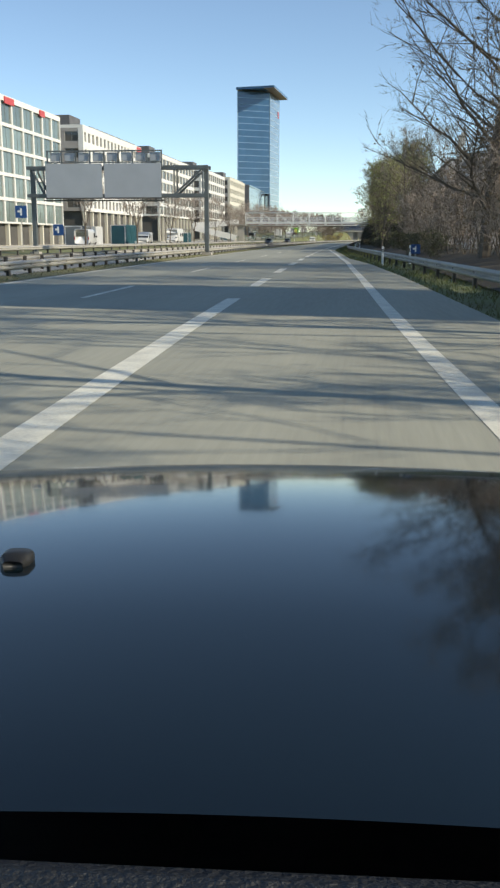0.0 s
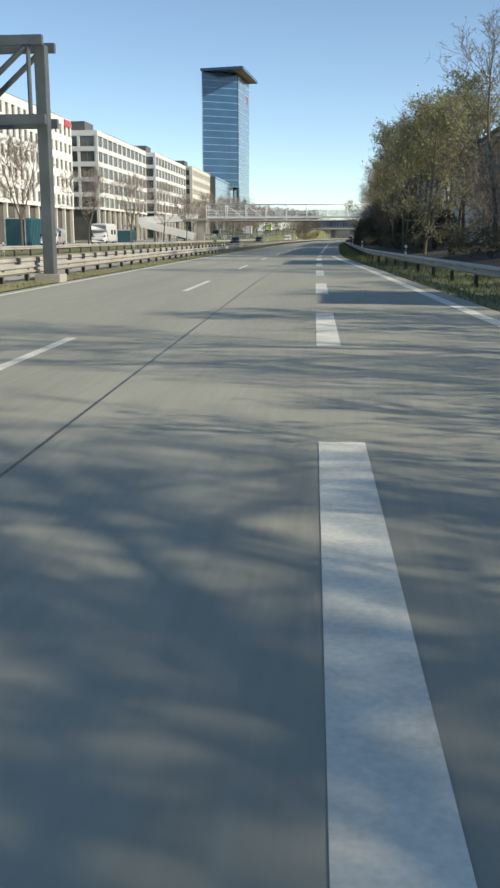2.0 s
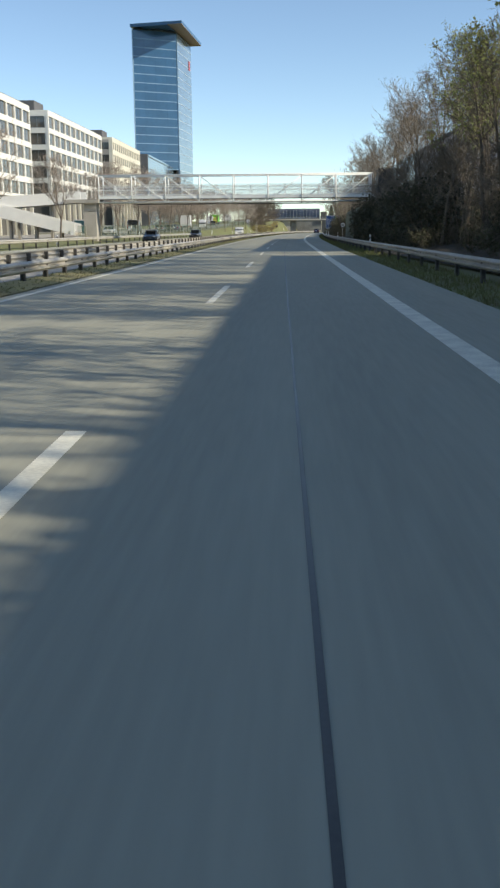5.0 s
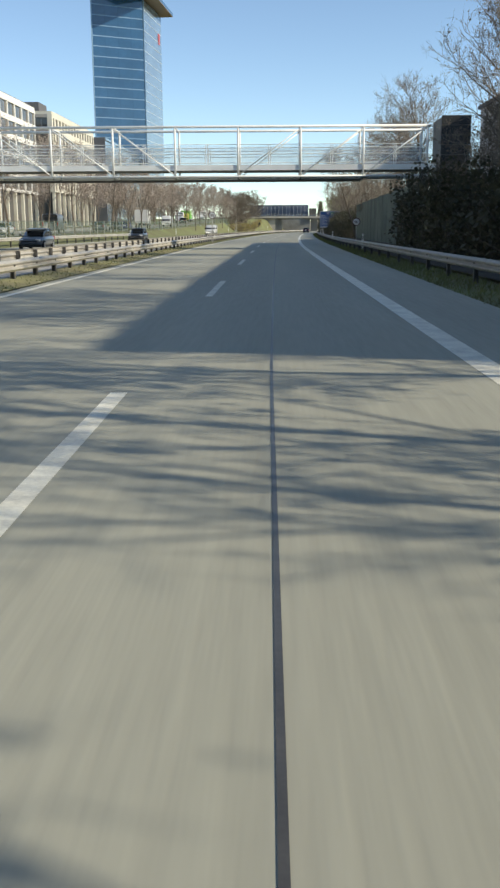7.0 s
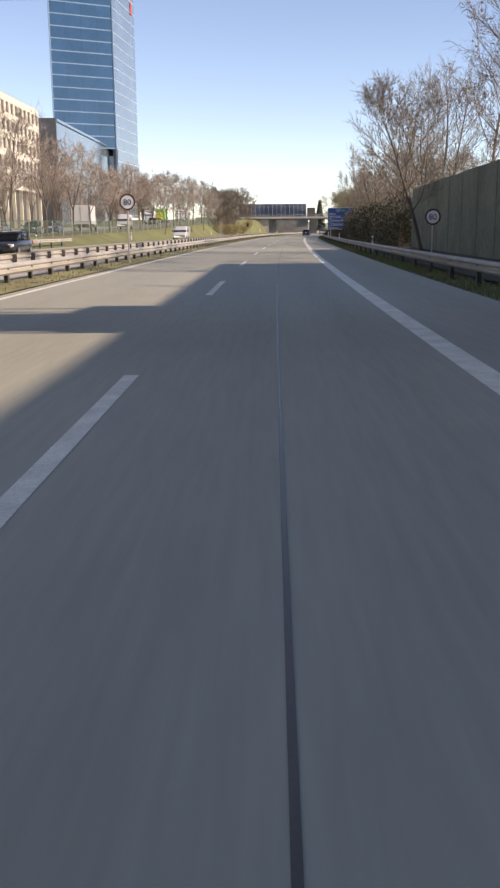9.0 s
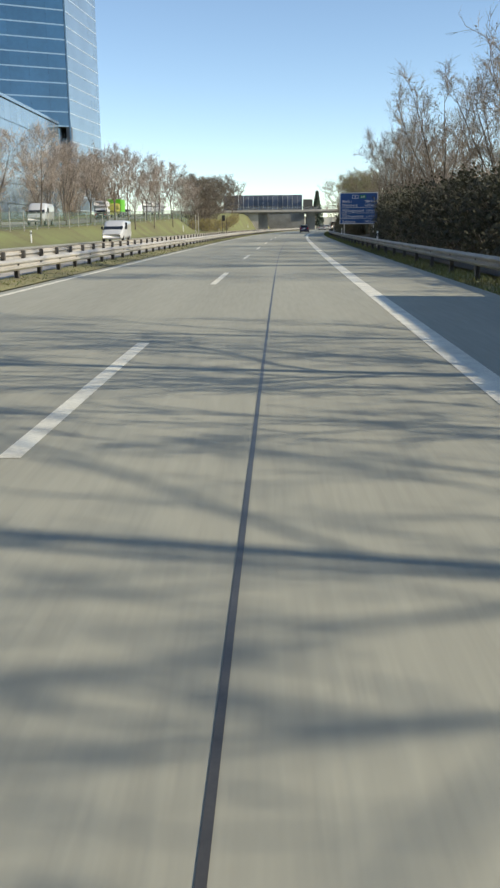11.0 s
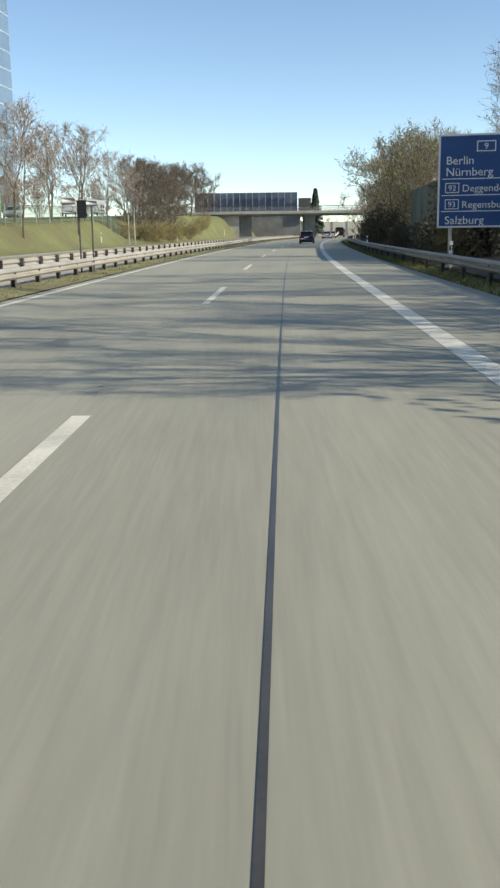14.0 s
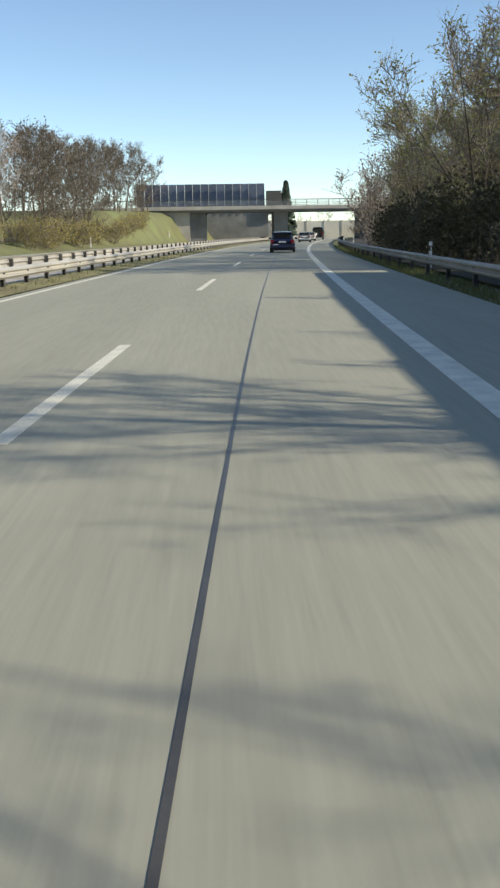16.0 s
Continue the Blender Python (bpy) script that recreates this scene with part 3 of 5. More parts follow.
# ---- footbridge ----
def footbridge():
    f = thing("footbridge", (0, 0, 0), "white steel truss footbridge over the motorway", "footbridge")
    ya, yb, zt, zb = 64.2, 67.1, 7.70, 4.64
    xs = [-22.4, -18.5, -14.5, -10.5, -6.5, -2.45, 1.55, 5.55, 9.6]
    for y in (ya, yb):
        bm = bmesh.new()
        tube(bm, (xs[0], y, zt), (xs[-1] + 0.2, y, zt), 0.085, n=10)
        part("top_chord", bm, WHITE_STEEL, f, smooth=True)
        bm = bmesh.new()
        tube(bm, (xs[0], y, zb), (xs[-1] + 0.2, y, zb), 0.075, n=10)
        part("bottom_chord", bm, WHITE_STEEL, f, smooth=True)
        for i, x in enumerate(xs):
            bm = bmesh.new()
            tube(bm, (x, y, zb), (x, y, zt), 0.07, n=8)
            part("post", bm, WHITE_STEEL, f, smooth=True)
        for i in range(len(xs) - 1):
            if i == 4:
                continue
            lo, hi = (xs[i + 1], xs[i]) if i < 4 else (xs[i], xs[i + 1])
            bm = bmesh.new()
            tube(bm, (lo, y, zb + 0.05), (hi, y, zt - 0.08), 0.04, n=6)
            part("diagonal", bm, WHITE_STEEL, f, smooth=True)
        for z in (5.48, 6.02, 6.40, 6.62):
            bm = bmesh.new()
            tube(bm, (xs[0], y + (0.1 if y == ya else -0.1), z), (xs[-1], y + (0.1 if y == ya else -0.1), z), 0.025, n=6)
            part("handrail", bm, WHITE_STEEL, f)
    for x in xs:
        for z, r in ((zt - 0.02, 0.05), (zb + 0.02, 0.06)):
            bm = bmesh.new()
            tube(bm, (x, ya, z), (x, yb, z), r, n=6)
            part("cross_beam", bm, WHITE_STEEL, f)
    part("deck", boxes((xs[0], xs[-1] + 0.6, ya + 0.12, yb - 0.12, 5.0, 5.18)), CONCRETE_DARK, f, "dark deck slab")
    part("deck_edge", boxes((xs[0], xs[-1] + 0.6, ya + 0.02, ya + 0.11, 5.02, 5.36), (xs[0], xs[-1] + 0.6, yb - 0.11, yb - 0.02, 5.02, 5.36)), WHITE_STEEL, f)
    bm = bmesh.new()
    for y in (ya + 0.7, yb - 0.7):
        tube(bm, (xs[1], y, 4.42), (xs[-2], y, 4.42), 0.05, n=6)
    for x in xs[1:-1]:
        tube(bm, (x, ya + 0.7, 4.42), (x, ya, 4.72), 0.03, n=6)
        tube(bm, (x, yb - 0.7, 4.42), (x, yb, 4.72), 0.03, n=6)
    part("service_pipe", bm, GALV_DARK, f, "pipes slung under the deck")
    for i in range(len(xs) - 1):
        for y in (ya + 0.14, yb - 0.15):
            p = part("infill_mesh", boxes((xs[i] + 0.1, xs[i + 1] - 0.1, y, y + 0.012, 5.40, 6.55)), MESH, f, "fine pale mesh panel")
            p.visible_shadow = False
    for i in range(len(xs) - 1):
        mid = (xs[i] + xs[i + 1]) / 2
        for y in (ya + 0.1, yb - 0.1):
            part("rail_post", boxes((mid - 0.09, mid - 0.045, y - 0.02, y + 0.02, 5.2, 6.62), (mid + 0.045, mid + 0.09, y - 0.02, y + 0.02, 5.2, 6.62)), WHITE_STEEL, f)
    part("pier", boxes((-24.4, -22.9, 64.6, 66.6, -0.1, 4.9)), CONCRETE, f, "concrete end pier")
    tower_part = part("stair_tower", boxes((10.45, 12.2, 63.9, 67.5, 0.0, 8.2), bevel=0.03), CONCRETE_DARK, f, "dark boarded stair tower at the end of the bridge")
    for k in range(13):
        part("board", boxes((10.40, 12.25, 63.84, 63.895, 0.5 + 0.6 * k, 1.06 + 0.6 * k)), DARK_BOARD, tower_part)
    part("landing", boxes((-26.5, -22.45, 63.8, 67.4, 4.6, 5.0)), CONCRETE, f)
    # the ramp folds back twice on the way down
    for (x0, z0), (x1, z1), yy in (((-24.6, 5.0), (-36.0, 4.3), 64.0), ((-35.0, 3.7), (-24.6, 1.2), 60.3)):
        for dy, hh, mat in ((0.0, 1.15, RAMP_WHITE), (1.8, 0.15, CONCRETE), (3.5, 1.15, RAMP_WHITE)):
            bm = bmesh.new()
            wdt = 0.16 if hh > 1 else 3.3
            y0 = yy + (dy if hh > 1 else 0.17)
            vs = [bm.verts.new(p) for p in ((x0, y0, z0 - 0.35), (x1, y0, z1 - 0.35), (x1, y0, z1 + hh - 0.15), (x0, y0, z0 + hh - 0.15))]
            ws = [bm.verts.new((v.co.x, v.co.y + wdt, v.co.z)) for v in vs]
            bm.faces.new(vs)
            bm.faces.new(ws[::-1])
            for i in range(4):
                bm.faces.new((vs[i], ws[i], ws[(i + 1) % 4], vs[(i + 1) % 4]))
            part("ramp_parapet" if hh > 1 else "ramp_slab", bm, mat, f)
    part("ramp_landing", boxes((-38.6, -35.0, 60.3, 67.6, 3.45, 3.7)), CONCRETE, f)
    for x, y, z in ((-28.5, 65.6, 4.4), (-32.5, 65.6, 4.1), (-36.8, 63.8, 3.45), (-26.5, 62.0, 1.3), (-29.5, 62.0, 2.0), (-32.5, 62.0, 2.7)):
        part("ramp_support", boxes((x - 0.16, x + 0.16, y - 0.3, y + 0.3, 0.0, z)), CONCRETE, f)
    return f


def mesh_material(name, color, share):
    """Wire mesh too fine to see singly: mostly open, the share is wire."""
    m = material(name, color, 0.5, vary=0.05, scale=1)
    n, l = m.node_tree.nodes, m.node_tree.links
    clear, mix = n.new("ShaderNodeBsdfTransparent"), n.new("ShaderNodeMixShader")
    mix.inputs["Fac"].default_value = share
    l.new(clear.outputs[0], mix.inputs[1])
    l.new(n["Principled BSDF"].outputs[0], mix.inputs[2])
    l.new(mix.outputs[0], n["Material Output"].inputs["Surface"])
    return m


MESH = mesh_material("wire_mesh_infill", (0.55, 0.58, 0.58), 0.14)
FENCE_MESH = mesh_material("green_wire_mesh", (0.10, 0.145, 0.10), 0.36)
DARK_BOARD = material("dark_weathered_boards", (0.045, 0.048, 0.05), 0.8, vary=0.35, scale=0.6, fine=7, per_object=0.2)
footbridge()


# ---- road bridge at the far end ----
def overpass():
    o = thing("road_bridge", (0, 0, 0), "concrete road bridge with a dark steel railing", "bridge")
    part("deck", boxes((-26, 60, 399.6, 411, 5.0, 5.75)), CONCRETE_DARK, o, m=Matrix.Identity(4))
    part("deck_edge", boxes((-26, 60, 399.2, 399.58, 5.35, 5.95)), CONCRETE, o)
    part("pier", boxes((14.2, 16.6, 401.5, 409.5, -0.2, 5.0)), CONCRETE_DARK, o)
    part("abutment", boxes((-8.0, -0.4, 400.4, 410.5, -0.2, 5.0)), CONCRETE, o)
    # narrow right part of the abutment, set back and darker
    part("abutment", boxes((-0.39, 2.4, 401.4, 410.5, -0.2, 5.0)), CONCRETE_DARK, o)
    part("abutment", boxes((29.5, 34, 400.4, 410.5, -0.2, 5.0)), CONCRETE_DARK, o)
    for i in range(44):
        x = -24 + i * 1.9
        part("railing_post", boxes((x - 0.04, x + 0.04, 399.34, 399.42, 5.95, 7.0)), GALV_DARK, o)
    part("railing", boxes((-25, 59, 399.33, 399.43, 6.92, 7.02), (-25, 59, 399.35, 399.41, 6.4, 6.45), (-25, 59, 399.35, 399.41, 6.05, 6.1)), GALV_DARK, o)
    fillm = part("railing_mesh", boxes((-25, 59, 399.44, 399.46, 6.0, 6.95)), MESH, o, "fine wire mesh behind the railing")
    fillm.visible_shadow = False
    return o


overpass()


def solar_wall():
    w = thing("solar_noise_barrier", (0, 0, 0), "noise barrier clad with leaning dark solar panels", "noise barrier")
    panel = mesh_of(boxes((-0.78, 0.78, -0.05, 0.05, 0, 4.9)), SOLAR)
    for i in range(16):
        x = -10.9 + i * 1.6
        part("solar_panel", panel, None, w, m=pose(x, 428.5, 6.3, -12, 0, 0))
        part("strut", boxes((x - 0.86, x - 0.78, 428.3, 428.7, 5.2, 11.1)), GALV, w)
    part("base_wall", boxes((-12, 14.6, 428.6, 429.2, 0, 6.3)), CONCRETE_DARK, w)
    part("end_box", boxes((14.2, 17.2, 427.5, 430, 5.0, 9.6)), GALV_DARK, w)
    return w


solar_wall()


def pale_wall():
    w = thing("noise_wall", (0, 0, 0), "pale yellowish noise wall beyond the bridge", "wall", kind="structure")
    for i in range(18):
        x = -14 + i * 4.6
        part("panel", boxes((x, x + 4.5, 486, 486.3, -0.2, 4.3)), STONE_CREAM, w)
        part("post", boxes((x - 0.13, x + 0.1 - 0.005, 485.85, 486.4, -0.2, 4.5)), CONCRETE, w)
    return w


pale_wall()


# ---- right-hand noise wall ----
def side_wall(y0, y1, off, top, label):
    w = thing("noise_wall", (0, 0, 0), label, "wall", "noise walls", kind="structure")
    n = int((y1 - y0) / 4)
    for i in range(n):
        y = y0 + i * 4.0
        m = pose(line(y) + off, y, 0, 0, 0, heading(y + 2))
        part("panel", boxes((-0.12, 0.12, 0.1, 3.92, 0, top + 0.05 * ((i * 7) % 3 / 3))), WALL_MOSS, w, m=m)
        part("post", boxes((-0.14, 0.14, -0.09, 0.09, 0, top + 0.04)), WALL_MOSS, w, m=m)
    return w


side_wall(-46, 34, 10.6, 2.1, "low dark mossy noise wall behind the shrubs")
side_wall(66, 122, 7.1, 4.1, "mossy grey-green concrete noise wall behind the guard rail")
side_wall(226, 262, 7.4, 4.5, "dark mossy noise wall behind the shrubs")


# ---- vegetation ----
class Growth:
    """Collects tapered limbs and leaves as raw vertices and faces."""

    def __init__(self, seed):
        self.rng = random.Random(seed)
        self.verts, self.faces, self.slots = [], [], []

    def limb(self, pts, r0, r1, sides, slot=0):
        base = len(self.verts)
        n = len(pts)
        for i, p in enumerate(pts):
            d = (pts[min(i + 1, n - 1)] - pts[max(i - 1, 0)]).normalized()
            a = d.orthogonal().normalized()
            b = d.cross(a)
            r = r0 + (r1 - r0) * i / (n - 1)
            for k in range(sides):
                t = 2 * math.pi * k / sides
                self.verts.append(p + (a * math.cos(t) + b * math.sin(t)) * r)
        for i in range(n - 1):
            for k in range(sides):
                j = (k + 1) % sides
                self.faces.append((base + i * sides + k, base + i * sides + j, base + (i + 1) * sides + j, base + (i + 1) * sides + k))
                self.slots.append(slot)

    def twig(self, p, d, length, r, slot=0, sides=2):
        base = len(self.verts)
        a = d.orthogonal().normalized()
        b = d.cross(a)
        for k in range(3):
            t = 2 * math.pi * k / 3
            self.verts.append(p + (a * math.cos(t) + b * math.sin(t)) * r)
        self.verts.append(p + d * length)
        for k in range(sides):
            self.faces.append((base + k, base + (k + 1) % 3, base + 3))
            self.slots.append(slot)

    def tip(self, p, d, length, r, slot=0):
        """The finest shoots, a few millimetres thick."""
        a = self.scatter(1.0).cross(d)
        a = a.normalized() * r if a.length > 1e-4 else d.orthogonal().normalized() * r
        base = len(self.verts)
        self.verts += [p - a, p + a, p + d * length]
        self.faces.append((base, base + 1, base + 2))
        self.slots.append(slot)

    def leaf(self, p, size, slot=1):
        r = self.rng
        a = self.scatter(1.0).normalized()
        b = a.orthogonal().normalized() * size * r.uniform(0.35, 0.6)
        a = a * size
        base = len(self.verts)
        self.verts += [p - a * 0.5, p + b, p + a * 0.5, p - b]
        self.faces.append((base, base + 1, base + 2, base + 3))
        self.slots.append(slot)

    def scatter(self, s):
        r = self.rng
        return Vector((r.gauss(0, s), r.gauss(0, s), r.gauss(0, s)))

    def path(self, start, d, length, steps, wander, lift):
        pts = [start]
        for _ in range(steps):
            d = (d + self.scatter(wander) + Vector((0, 0, lift))).normalized()
            pts.append(pts[-1] + d * (length / steps))
        return pts, d

    def mesh(self, name, mats):
        return rawmesh(name, self.verts, self.faces, mats, self.slots)


def on_path(pts, g):
    """The point and the direction at the share g of a path."""
    k = min(len(pts) - 1.001, g * (len(pts) - 1))
    i = int(k)
    return pts[i].lerp(pts[i + 1], k - i), (pts[i + 1] - pts[i]).normalized()


def grow_tree(seed, height, spread, mats, leaves=0.0, leaf_size=0.12, first=0.25, limbs=14, droop=0.0, stems=1, fork=0.0,
              shoots=8, twigs=6, tips=3, rise=0.55, curl=0.07, lean=0.0, per_tip=1, girth=0.0125, fine=0.011, splay=0.3):
    """Two meshes: trunk with limbs, and the crown of shoots, twigs and leaves. fork: the height share at which the trunk parts into stems."""
    rng = random.Random(seed)
    wood, crown = Growth(seed + 1), Growth(seed + 2)
    leaders = []
    base_r = height * girth
    if stems == 1:
        leaders.append((Vector((0, 0, -0.3)), Vector((lean, rng.gauss(0, 0.03), 1)).normalized(), height * 0.95, base_r, first))
    else:
        root, r0, rest = Vector((0, 0, -0.3)), base_r / stems ** 0.4, height * 0.95
        if fork:
            trunk, _ = wood.path(root, Vector((lean, rng.gauss(0, 0.04), 1)).normalized(), height * fork, 4, 0.03, 0.02)
            wood.limb(trunk, base_r, base_r * 0.8, 7)
            root, rest = trunk[-1], height * (0.95 - fork)
        for s in range(stems):
            a = 6.283 * (s + rng.uniform(-0.3, 0.3)) / stems
            off = Vector((math.cos(a), math.sin(a), 0))
            d = (off * splay * rng.uniform(0.6, 1.3) + Vector((lean, 0, 1))).normalized()
            leaders.append((root + off * (0.05 if fork else 0.35), d, rest * rng.uniform(0.82, 1.0), r0, max(0.1, first - fork) if fork else first))
    per = limbs if stems == 1 else max(5, round(limbs * 1.5 / stems))
    turn = rng.uniform(0, 6.28)
    for start, d0, h, r_base, low in leaders:
        trunk, _ = wood.path(start, d0, h, 9, 0.045, 0.02)
        wood.limb(trunk, r_base, r_base * 0.13, 7 if stems == 1 else 5)
        for i in range(per):
            f = min(0.985, low + (1 - low) * (i + rng.random()) / per)
            p, up = on_path(trunk, f)
            turn += 2.4 + rng.uniform(-0.35, 0.35)
            q = (f - low) / (1 - low)
            d = Vector((math.cos(turn), math.sin(turn), 0)) + up * (rise * rng.uniform(0.6, 1.4) + q * 0.7)
            ln = spread * (0.22 + 0.78 * math.sin(math.pi * (0.24 + 0.70 * q))) * rng.uniform(0.78, 1.12)
            if stems > 1:
                ln *= 0.72
            pts, _ = wood.path(p, d.normalized(), ln, 6, 0.10, curl - droop * 0.3)
            r1 = max(0.022, r_base * (1 - f * 0.8) * 0.45)
            wood.limb(pts, r1, max(0.01, r1 * 0.2), 4)
            for j in range(shoots):
                g = 0.18 + 0.82 * (j + rng.random()) / shoots
                p2, dd = on_path(pts, g)
                side = dd.cross(Vector((rng.gauss(0, 0.5), rng.gauss(0, 0.5), 1))).normalized() * (1 if j % 2 else -1)
                d2 = (dd * 0.8 + side * rng.uniform(0.5, 1.25) + Vector((0, 0, rng.uniform(-0.1, 0.5) - droop))).normalized()
                l2 = max(0.6, ln * (0.56 - 0.24 * g) * rng.uniform(0.6, 1.25))
                pts2, _ = crown.path(p2, d2, l2, 2, 0.14, curl * 1.3 - droop * 0.5)
                crown.limb(pts2, max(fine * 1.5, r1 * 0.32), fine, 3)
                for w in range(twigs):
                    p3, d3 = on_path(pts2, 0.12 + 0.88 * (w + rng.random()) / twigs)
                    s3 = d3.cross(crown.scatter(1.0)).normalized()
                    d4 = (d3 * 0.8 + s3 * rng.uniform(0.4, 1.2) + Vector((0, 0, rng.uniform(-0.05, 0.4) - droop * 1.5))).normalized()
                    l4 = rng.uniform(0.35, 0.8) * (0.55 + l2 * 0.42) * (1 + droop)
                    crown.twig(p3, d4, l4, fine)
                    for v in range(tips):
                        p5 = p3 + d4 * l4 * rng.uniform(0.25, 0.98)
                        d5 = (d4 * 0.9 + crown.scatter(0.55) + Vector((0, 0, 0.12 - droop))).normalized()
                        l5 = rng.uniform(0.3, 0.8)
                        crown.tip(p5, d5, l5, fine * 0.85)
                        if rng.random() < leaves:
                            for _ in range(per_tip):
                                crown.leaf(p5 + d5 * rng.uniform(0.05, 1.0) * l5, leaf_size * rng.uniform(0.6, 1.4))
    return wood.mesh("wood", [BARK]), crown.mesh("crown", mats)


def grow_screen(seed, height, radius, mats, count=1250, leaf_size=0.16):
    """A dense bush grown together with its neighbours: stems inside, leaves in uneven bulges outside."""
    rng = random.Random(seed)
    wood, crown = Growth(seed + 1), Growth(seed + 2)
    bulges = []
    for i in range(9):
        a, f = rng.uniform(0, 6.28), (i + rng.random()) / 9
        reach = radius * (1.0 - 0.55 * f ** 2) * rng.uniform(0.35, 0.75)
        bulges.append((Vector((math.cos(a) * reach, math.sin(a) * reach, height * (0.10 + 0.78 * f))), radius * rng.uniform(0.42, 0.7)))
    for mid, r in bulges:
        pts, _ = wood.path(Vector((mid.x * 0.2, mid.y * 0.2, -0.2)), (mid - Vector((0, 0, -0.2))).normalized(), mid.length + r * 0.6, 4, 0.08, 0.02)
        wood.limb(pts, 0.035, 0.01, 4)
    for i in range(count):
        mid, r = bulges[i % 9]
        out = crown.scatter(1.0).normalized()
        p = mid + out * r * rng.uniform(0.55, 1.05)
        p.z = abs(p.z)
        crown.leaf(p, leaf_size * rng.uniform(0.6, 1.4))
        if i % 6 == 0:
            crown.tip(p, (out + Vector((0, 0, 0.8))).normalized(), rng.uniform(0.25, 0.6), 0.012)
    return wood.mesh("wood", [BARK]), crown.mesh("crown", mats)


TREE_KINDS = {
    "screen": [grow_screen(501 + i, 3.5, 1.7, [TWIG_DARK, LEAF_GREEN]) for i in range(4)],
    "great": [grow_tree(401, 20.0, 9.0, [TWIG_DARK, LEAF_OCHRE], 0.04, limbs=40, shoots=13, twigs=6, tips=5, first=0.13, rise=0.34, curl=0.06, girth=0.016, fine=0.011)],
    "bare": [grow_tree(11 + i, 15.0, 5.2, [TWIG, LEAF_OCHRE], 0.08, 0.11, limbs=15, shoots=8, twigs=5, tips=5, stems=1 + (i == 2) * 2, fork=0.3 * (i == 2), first=0.30, fine=0.012) for i in range(3)],
    "budding": [grow_tree(31 + i, 16.0, 4.7, [TWIG_DARK, LEAF_SPRING], 0.62, 0.17, limbs=15, shoots=8, twigs=6, tips=4, first=0.50, rise=0.75, girth=0.014, fine=0.014) for i in range(3)],
    "street": [grow_tree(71 + i, 9.6, 4.4, [TWIG_RED, LEAF_OCHRE], 0.06, 0.10, limbs=12, shoots=7, twigs=5, tips=5, first=0.32, rise=0.7, stems=3 if i else 1, fork=0.3 if i else 0, splay=0.4, fine=0.015) for i in range(3)],
    "thicket": [grow_tree(91 + i, 7.0, 2.9, [TWIG_RED, LEAF_OCHRE], 0.35, 0.14, limbs=13, stems=5, shoots=5, twigs=3, tips=3, first=0.08, rise=0.7, fine=0.018) for i in range(3)],
    "willow": [grow_tree(111, 12.0, 5.0, [TWIG, LEAF_SPRING], 0.6, 0.17, limbs=20, shoots=9, twigs=6, tips=4, first=0.12, droop=0.2, rise=0.8, fine=0.015)],
    "evergreen": [grow_tree(171 + i, 8.0, 3.0, [TWIG_DARK, LEAF_GREEN], 1.0, 0.155, limbs=13, stems=3, shoots=6, twigs=4, tips=2, first=0.03, fine=0.015, per_tip=2) for i in range(2)],
    "copse": [grow_tree(151 + i, 12.0, 4.8, [TWIG, LEAF_OCHRE], 0.16, 0.12, limbs=15, stems=3, shoots=6, twigs=4, tips=4, first=0.08, fine=0.017) for i in range(3)],
    "clump": [grow_tree(191 + i, 10.0, 4.4, [TWIG_DARK, LEAF_BROWN], 0.85, 0.13, limbs=14, stems=3, shoots=6, twigs=4, tips=3, first=0.10, rise=0.6, fine=0.017) for i in range(3)],
    "dome": [grow_tree(211 + i, 10.5, 4.9, [TWIG, LEAF_BUD], 0.42, 0.11, per_tip=2, limbs=17, stems=4, fork=0.14, shoots=7, twigs=5, tips=4, first=0.18, rise=0.6, splay=0.42, fine=0.015) for i in range(2)],
    "vase": [grow_tree(251 + i, 13.0, 3.9, [TWIG, LEAF_OCHRE], 0.05, 0.1, limbs=22, stems=6, fork=0.22, shoots=7, twigs=5, tips=4, first=0.32, rise=1.0, splay=0.5, fine=0.011) for i in range(2)],
    "hedge": [grow_tree(231 + i, 3.0, 1.8, [TWIG, LEAF_WILLOW], 0.9, 0.19, limbs=8, stems=5, shoots=4, twigs=3, tips=2, first=0.05, fine=0.014) for i in range(2)],
    "shrub": [grow_tree(131 + i, 4.2, 2.2, [TWIG_DARK, LEAF_DARK], 0.95, 0.22, limbs=9, stems=3, shoots=5, twigs=3, tips=2, first=0.05, fine=0.014) for i in range(3)],
    "leaning": [grow_tree(301, 11.5, 4.2, [TWIG, LEAF_SPRING], 0.08, 0.1, limbs=17, shoots=9, twigs=6, tips=4, first=0.28, lean=-0.30, rise=0.7, girth=0.014, fine=0.014)],
}
